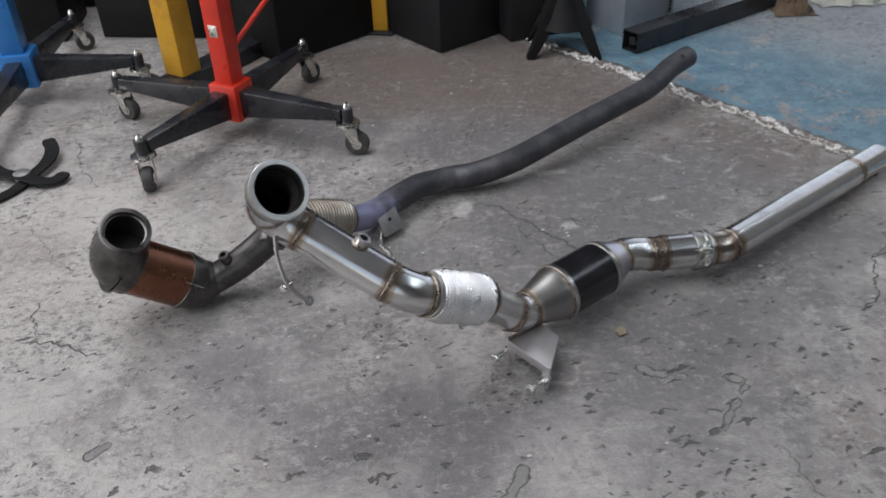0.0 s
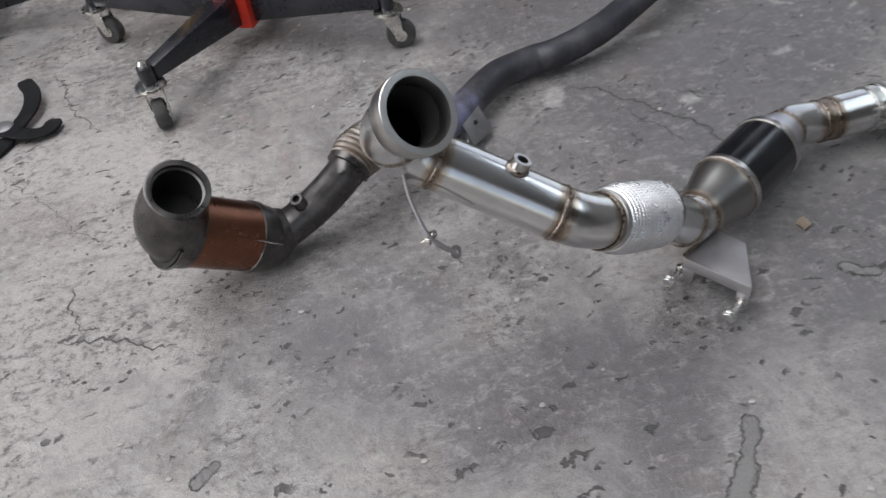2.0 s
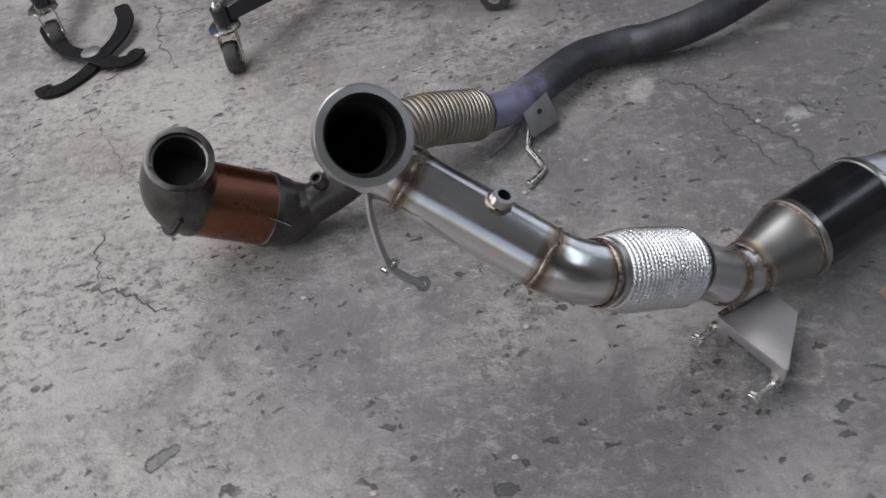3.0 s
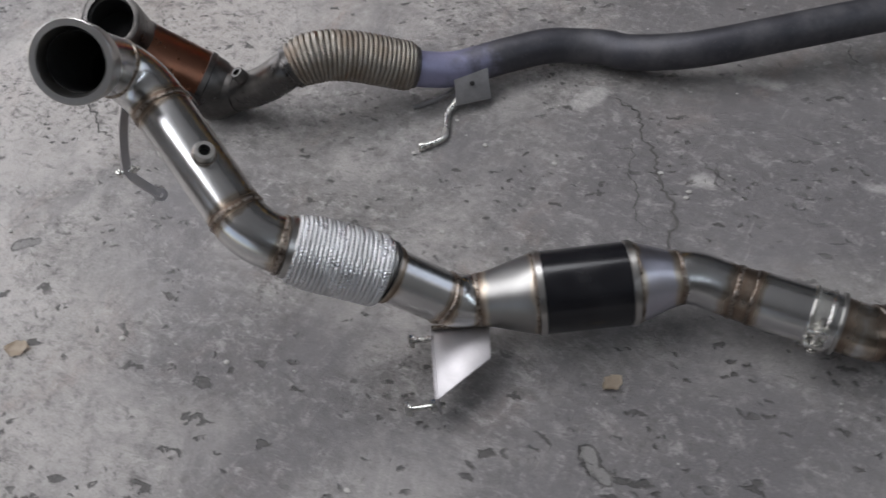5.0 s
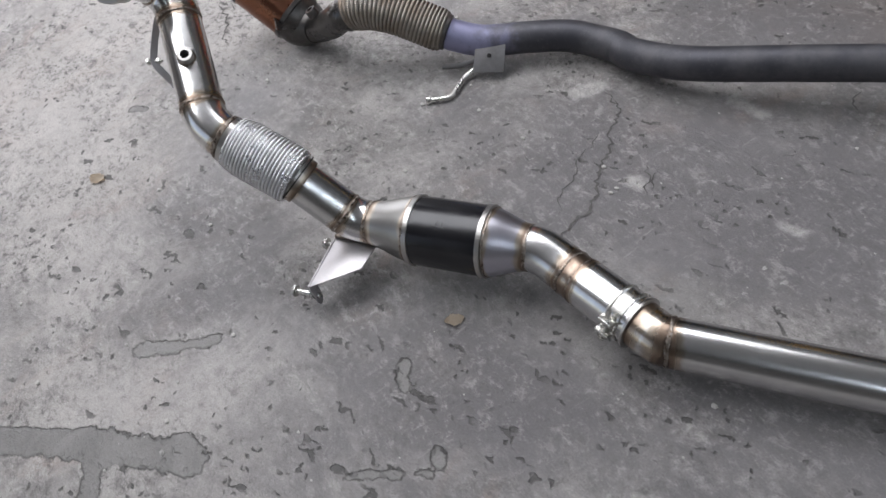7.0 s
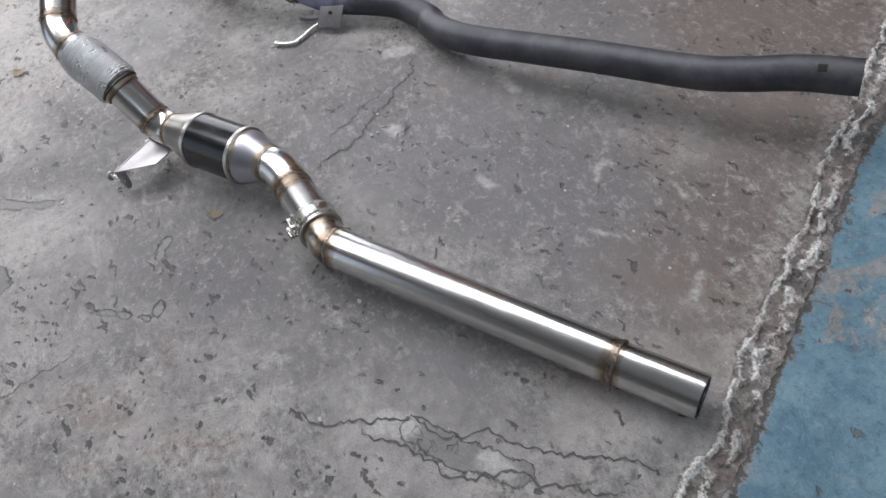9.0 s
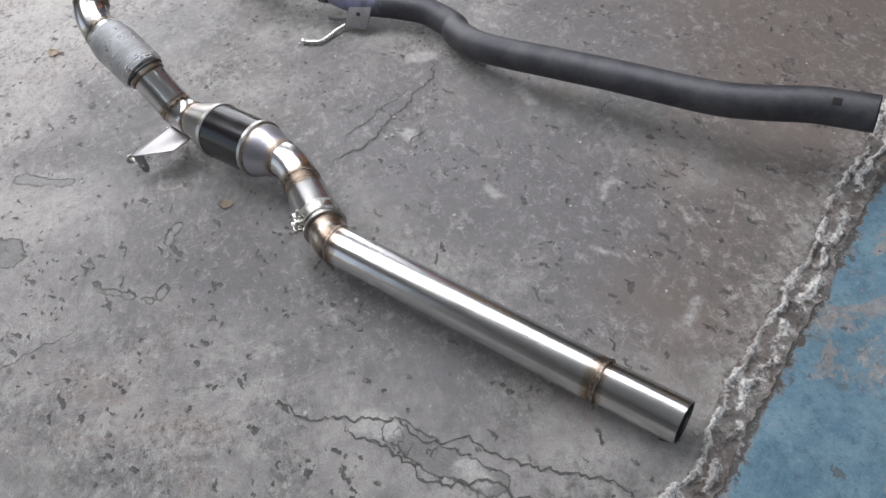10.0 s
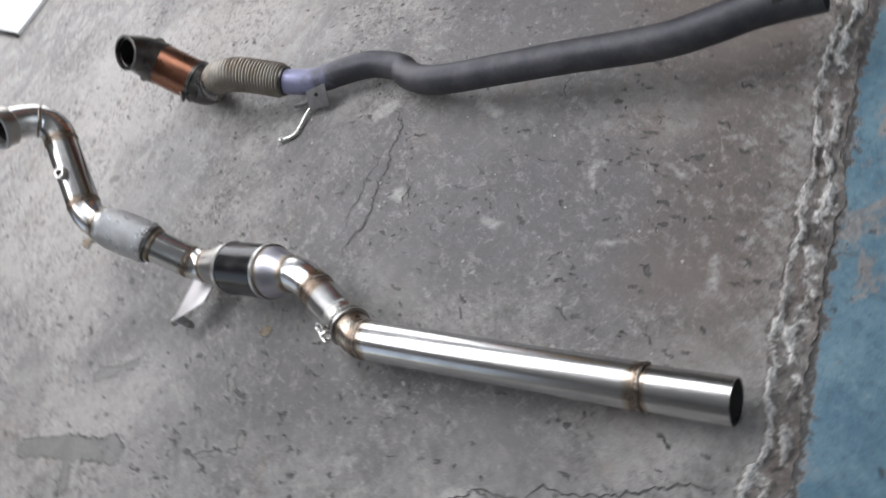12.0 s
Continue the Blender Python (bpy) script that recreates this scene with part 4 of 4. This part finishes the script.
# ---- stands behind the pipes ----
def caster(tip, turn, parent, top):
    """A swivel caster with its tyre on the floor below the tip of a leg."""
    x, y = tip
    R = 0.036
    d = Vector((math.cos(turn), math.sin(turn), 0))
    s = Vector((-d.y, d.x, 0))
    hub = Vector((x, y, R)) + d * 0.022
    c = part("caster", sweep([Vector((x, y, top - 0.052)), Vector((x, y, top - 0.049)), Vector((x, y, top - 0.046)), Vector((x, y, top - 0.043)), Vector((x, y, top - 0.040))],
                             [0.029, 0.036, 0.027, 0.035, 0.024], 28), ZINC, parent, "zinc swivel caster")
    for q in (-1, 1):
        part("fork", slab([hub + s * 0.020 * q + Vector((0, 0, -0.008)) + d * 0.008, Vector((x, y, top - 0.05)) + s * 0.020 * q + d * 0.026,
                           Vector((x, y, top - 0.05)) + s * 0.020 * q - d * 0.018, hub + s * 0.020 * q + Vector((0, 0, -0.008)) - d * 0.010], 0.0025), ZINC, c)
    part("tyre", sweep([hub - s * 0.0155, hub - s * 0.014, hub - s * 0.008, hub + s * 0.008, hub + s * 0.014, hub + s * 0.0155], [0.028, 0.033, R, R, 0.033, 0.028], 36), RUBBER, c, "dark rubber wheel")
    part("wheel_hub", sweep([hub - s * 0.0175, hub + s * 0.0175], [0.015, 0.015], 20), ZINC, c)
    part("stem_nut", sweep([Vector((x, y, top + 0.001)), Vector((x, y, top + 0.008)), Vector((x, y, top + 0.012)), Vector((x, y, top + 0.017))], [0.011, 0.011, 0.008, 0.006], 12), ZINC, c)


def stand(label, hub, tips, material, top=0.145, post=0.062, height=1.0, lean=(0, 0), turn=20.0, leg_label="black tapered leg", swing=(0, 0, 0, 0)):
    st = thing("engine_stand", label, "engine stand", "engine stands", (0, 0, 0))
    hx, hy = hub
    m = Matrix.Translation((hx, hy, 0.065)) @ pose(0, 0, 0, 0, 0, turn)
    foot = part("post_socket", box_bm((post * 1.5, post * 1.5, 0.115), m, 0.005), material, st)
    m = Matrix.Translation((hx, hy, 0.17)) @ pose(0, 0, 0, lean[0], lean[1], turn)
    part("post", box_bm((post, post, height), m, 0.005), material, st)
    for k, (x, y) in enumerate(tips):
        d = Vector((x - hx, y - hy, 0))
        length = d.length
        d.normalize()
        s = Vector((-d.y, d.x, 0))
        a, b = Vector((hx, hy, 0)) + d * post * 0.7, Vector((x, y, 0)) - d * 0.014
        bm = bmesh.new()
        sec = []
        for p, w, lo, hi in ((a, 0.027, 0.075, 0.160), (b, 0.018, top - 0.036, top - 0.002)):
            sec.append([bm.verts.new(p + s * w * q + Vector((0, 0, z))) for q, z in ((-1, lo), (1, lo), (1, hi), (-1, hi))])
        for i in range(4):
            bm.faces.new((sec[0][i], sec[0][(i + 1) % 4], sec[1][(i + 1) % 4], sec[1][i]))
        bm.faces.new(sec[0][::-1])
        bm.faces.new(sec[1])
        bmesh.ops.recalc_face_normals(bm, faces=bm.faces)
        bmesh.ops.bevel(bm, geom=bm.edges[:], offset=0.004, segments=2, affect="EDGES", profile=0.5)
        leg = part("leg", bm, BLACK_PAINT, st, leg_label)
        part("stem_sleeve", sweep([Vector((x, y, top - 0.042)), Vector((x, y, top + 0.001))], 0.017, 24), BLACK_PAINT, leg)
        caster((x, y), swing[k], leg, top)
    return st


red = stand("red engine stand post on black legs with swivel casters", (-0.572, 2.350), [(-0.768, 2.040), (-0.212, 2.190), (-0.972, 2.510), (-0.400, 2.730)], RED_PAINT, turn=-25.0,
            swing=(-1.35, -0.1, -0.5, 0.9))
stand("blue engine stand post on black legs with swivel casters", (-1.350, 2.680), [(-1.285, 2.200), (-0.955, 2.690), (-1.95, 2.60), (-1.335, 3.150)], BLUE_PAINT, post=0.075, turn=8.0,
      swing=(-1.0, 0.4, 0.2, 0.6))
part("brace", sweep([Vector((-0.555, 2.36, 0.27)), Vector((-0.40, 2.46, 0.44))], 0.008, 12), RED_PAINT, red, "thin red brace rod")
part("maker_plate", box_bm((0.030, 0.002, 0.035), Matrix.Translation((-0.572, 2.350, 0.325)) @ pose(0, 0, 0, 0, 0, -25) @ Matrix.Translation((0, -0.0325, 0)), 0.0005), ZINC, red, "small pale plate on the post")


def build_hoist():
    t = thing("engine_hoist", "yellow engine hoist upright on a black wheeled base", "engine hoist")
    m = Matrix.Translation((-0.825, 2.735, 0)) @ pose(0, 0, 0, 0, 0, -32)
    part("upright", box_bm((0.088, 0.088, 1.2), m @ Matrix.Translation((0, 0, 0.060)), 0.006), YELLOW_PAINT, t)
    part("base_beam", box_bm((0.10, 0.80, 0.060), m @ Matrix.Translation((0, 0.30, 0.0)), 0.006), BLACK_PAINT, t)


build_hoist()


def build_yellow_post():
    t = thing("hoist_leg", "yellow painted steel hoist leg standing on the floor", "hoist", at=(0, 0, 0))
    part("upright", box_bm((0.075, 0.075, 1.1), Matrix.Translation((-0.155, 3.235, 0.012)) @ pose(0, 0, 0, 0, 0, -12), 0.005), YELLOW_PAINT, t)
    part("foot_plate", box_bm((0.12, 0.12, 0.012), Matrix.Translation((-0.155, 3.235, 0.0)) @ pose(0, 0, 0, 0, 0, -12), 0.003), BLACK_PAINT, t)


build_yellow_post()


def build_cross():
    """Two hooked flat bars crossed over each other, a folding rest."""
    t = thing("folding_rest", "black steel rest of two crossed hooked bars on the floor", "rest")

    def bar(points, width, z, name):
        path = spline(points, 7)
        bm = bmesh.new()
        last = None
        n = len(path)
        for i, p in enumerate(path):
            d = (path[min(i + 1, n - 1)] - path[max(i - 1, 0)]).normalized()
            s = Vector((-d.y, d.x, 0)).normalized()
            e = min(i, n - 1 - i)
            w = width * (0.62 if e == 0 else 0.9 if e == 1 else 1.0)
            now = [bm.verts.new(p + s * w * 0.5 * a + Vector((0, 0, h))) for a, h in ((1, 0.007), (-1, 0.007), (-1, 0.0), (1, 0.0))]
            if last:
                for k in range(4):
                    bm.faces.new((last[k], last[(k + 1) % 4], now[(k + 1) % 4], now[k]))
            else:
                bm.faces.new(now[::-1])
            last = now
        bm.faces.new(last)
        bmesh.ops.recalc_face_normals(bm, faces=bm.faces)
        bmesh.ops.bevel(bm, geom=[e for e in bm.edges if e.calc_length() > 0.008], offset=0.0012, segments=1, affect="EDGES")
        return part(name, bm, BLACK_MATT, t)

    bar([(-1.240, 2.000, 0.004), (-1.222, 1.978, 0.004), (-1.185, 1.990, 0.004), (-1.150, 2.045, 0.004), (-1.128, 2.105, 0.012), (-1.105, 2.170, 0.020), (-1.108, 2.230, 0.030), (-1.135, 2.275, 0.042)], 0.040, 0, "bar")
    bar([(-1.315, 2.215, 0.040), (-1.270, 2.160, 0.028), (-1.215, 2.118, 0.018), (-1.140, 2.085, 0.022), (-1.085, 2.062, 0.016), (-1.045, 2.075, 0.012), (-1.035, 2.115, 0.012)], 0.040, 0, "bar")
    part("pivot", sweep([Vector((-1.150, 2.10, 0.0)), Vector((-1.150, 2.10, 0.030)), Vector((-1.150, 2.10, 0.034))], [0.022, 0.024, 0.018], 28), PLATE_OLD, t, "grey pivot disc")


build_cross()


# ---- along the back ----
def crate(label, x, y, turn, size, material, category="crate", name="storage_crate"):
    t = thing(name, label, category, "crates along the back" if name == "storage_crate" else "")
    m = Matrix.Translation((x, y, 0)) @ pose(0, 0, 0, 0, 0, turn)
    part("body", box_bm((size[0], size[1], size[2] - 0.05), m, 0.010), material, t)
    part("lid", box_bm((size[0] + 0.016, size[1] + 0.016, 0.05), m @ Matrix.Translation((0, 0, size[2] - 0.05)), 0.010), material, t)
    return t


crate("dark grey plastic storage crate on the floor", 0.10, 3.20, 38, (0.34, 0.36, 0.50), PLASTIC)
crate("dark grey plastic storage crate beside another crate", 0.42, 3.28, 20, (0.30, 0.40, 0.46), PLASTIC)
crate("black steel tool cabinet behind the engine stands", -0.45, 3.30, 42, (0.62, 0.50, 0.90), BLACK_MATT, "cabinet", "tool_cabinet")
crate("black steel tool cabinet against the wall", -1.35, 3.95, 3, (1.5, 0.5, 0.95), BLACK_MATT, "cabinet", "tool_cabinet")
crate("black steel tool cabinet against the wall", 0.35, 4.15, 0, (1.5, 0.5, 0.95), BLACK_MATT, "cabinet", "tool_cabinet")


crate("black tool box on the floor behind the stands", -1.02, 3.42, -8, (0.50, 0.34, 0.42), BLACK_MATT, "tool box", "tool_box")
crate("black tool box beside another one", -1.75, 3.40, 6, (0.62, 0.36, 0.55), BLACK_MATT, "tool box", "tool_box")


def build_axle_stand():
    t = thing("axle_stand", "black steel axle stand with splayed legs on the floor", "axle stand")
    cx, cy = 0.535, 2.95
    for x, y in ((0.405, 2.872), (0.645, 2.842), (0.43, 3.06), (0.66, 3.04)):
        part("leg", sweep([Vector((x, y, 0.0)), Vector((x, y, 0.004)), Vector((cx + (x - cx) * 0.55, cy + (y - cy) * 0.55, 0.11)), Vector((cx + (x - cx) * 0.25, cy + (y - cy) * 0.25, 0.20))], [0.019, 0.021, 0.030, 0.036], 4), BLACK_MATT, t)
    part("collar", sweep([Vector((cx, cy, 0.10)), Vector((cx, cy, 0.13)), Vector((cx, cy, 0.24))], [0.105, 0.085, 0.045], 20), BLACK_MATT, t)
    part("column", sweep([Vector((cx, cy, 0.20)), Vector((cx, cy, 0.36))], 0.022, 20), BLACK_MATT, t)
    part("saddle", box_bm((0.09, 0.05, 0.03), Matrix.Translation((cx, cy, 0.36)), 0.006), BLACK_MATT, t)


build_axle_stand()


def build_panel():
    t = thing("metal_box", "pale grey sheet metal box with a bright corner strip", "box")
    m = Matrix.Translation((0.84, 3.22, 0)) @ pose(0, 0, 0, 0, 0, 30)
    part("body", box_bm((0.26, 0.22, 0.40), m, 0.004), SHEET, t)
    part("corner_strip", box_bm((0.016, 0.016, 0.405), m @ Matrix.Translation((0.10, -0.115, 0)), 0.002), ZINC, t)
    part("base_strip", box_bm((0.262, 0.012, 0.018), m @ Matrix.Translation((0, -0.114, 0)), 0.002), ZINC, t)


build_panel()


def build_beam():
    t = thing("steel_box_section", "black rectangular steel tube with an open end on the floor", "steel tube")
    a, b = Vector((0.775, 2.90, 0.040)), Vector((2.45, 4.02, 0.040))
    d = (b - a).normalized()
    up = frames_along([a, b])[0][2]
    bm = sweep([a, a.lerp(b, 0.5), b], 0.053, 4, 0.006)
    # turned so that a face lies on the floor
    best = min((k * radians(1) for k in range(90)), key=lambda q: abs(abs((Matrix.Rotation(q, 3, d) @ up).z) - math.sqrt(0.5)))
    bm.transform(Matrix.Translation(a) @ Matrix.Rotation(best, 4, d) @ Matrix.Translation(-a))
    part("tube", bm, BLACK_PAINT, t)
    # black bar for the shade inside the open end
    part("bore_lining", sweep([a + d * 0.01, a + d * 0.4], 0.02, 4), BORE, t)


build_beam()


def rag(label, x, y, size, h, material, seed):
    """A crumpled cloth: a folded heap that meets the floor all round."""
    bm = bmesh.new()
    bmesh.ops.create_grid(bm, x_segments=40, y_segments=40, size=1)
    for v in bm.verts:
        r = min(1.0, v.co.length)
        f = noise.fractal(Vector((v.co.x * 2.2, v.co.y * 2.2, seed)), 0.8, 2.0, 5)
        v.co = Vector((v.co.x * size * (1 + 0.25 * f), v.co.y * size * 0.8 * (1 + 0.2 * f), max(0.001, h * (1 - r ** 2) * (0.75 + 0.8 * f) + 0.004)))
    bm.transform(Matrix.Translation((x, y, 0)))
    ob = part("rag", bm, material)
    return tagged(ob, label, "rag", "rags")


rag("crumpled oily brown rag on the floor", 1.52, 3.26, 0.08, 0.08, RAG_BROWN, 3)
rag("crumpled pale rag on the floor by the wall", 1.80, 3.42, 0.16, 0.09, RAG_PALE, 8)


def build_board():
    t = thing("white_board", "white board lying on the floor near the open door", "board")
    part("panel", box_bm((0.60, 0.42, 0.018), pose(-2.62, 0.86, 0, 0, 0, 24), 0.003), WHITE_BOARD, t)
    part("edge_strip", box_bm((0.60, 0.012, 0.03), pose(-2.53, 0.66, 0, 0, 0, 24), 0.002), BLACK_MATT, t)


build_board()


# ---- litter on the floor ----
def leaf(label, x, y, length, turn, seed):
    bm = bmesh.new()
    rows = []
    for i in range(9):
        s = i / 8
        w = 0.36 * length * math.sin(math.pi * min(1, s * 0.97 + 0.02)) ** 0.8
        row = []
        for j in range(5):
            q = j / 4 * 2 - 1
            z = 0.002 + 0.12 * length * abs(q) ** 1.5 * (0.7 + 0.5 * math.sin(s * 5 + seed)) + 0.10 * length * (s - 0.5) ** 2
            row.append(bm.verts.new(((s - 0.5) * length, q * w * (1 + 0.15 * math.sin(i * 2.1 + seed)), z)))
        rows.append(row)
    for a, b in zip(rows, rows[1:]):
        for j in range(4):
            bm.faces.new((a[j], b[j], b[j + 1], a[j + 1]))
    ex = bmesh.ops.solidify(bm, geom=bm.faces[:], thickness=0.0008)
    bm.transform(pose(x, y, 0, 0, 0, turn))
    return tagged(part("leaf", bm, LEAF_DRY), label, "leaf", "fallen leaves")


leaf("curled dry brown leaf on the concrete", 0.413, 1.326, 0.034, 70, 1)
leaf("dry brown leaf lying on the concrete", -0.433, 0.906, 0.042, 35, 2)


def chips():
    """Small pale crumbs of concrete strewn over the floor."""
    rng = random.Random(11)
    bm = bmesh.new()
    for _ in range(260):
        x, y = rng.uniform(-1.3, 1.3), rng.uniform(0.6, 2.7)
        s = rng.choice((0.0012, 0.0016, 0.002, 0.003, 0.0045))
        r = bmesh.ops.create_icosphere(bm, subdivisions=1, radius=s)
        for v in r["verts"]:
            k = 1 + 0.35 * noise.noise(v.co * 400 + Vector((x * 9, y * 9, 0)))
            v.co = Vector((v.co.x * k * 1.3 + x, v.co.y * k + y, max(0.0, v.co.z * 0.6 * k + s * 0.4)))
    return tagged(part("concrete_crumbs", bm, CHIP), "small pale crumbs of concrete strewn on the floor", "crumbs", kind="stuff")


chips()
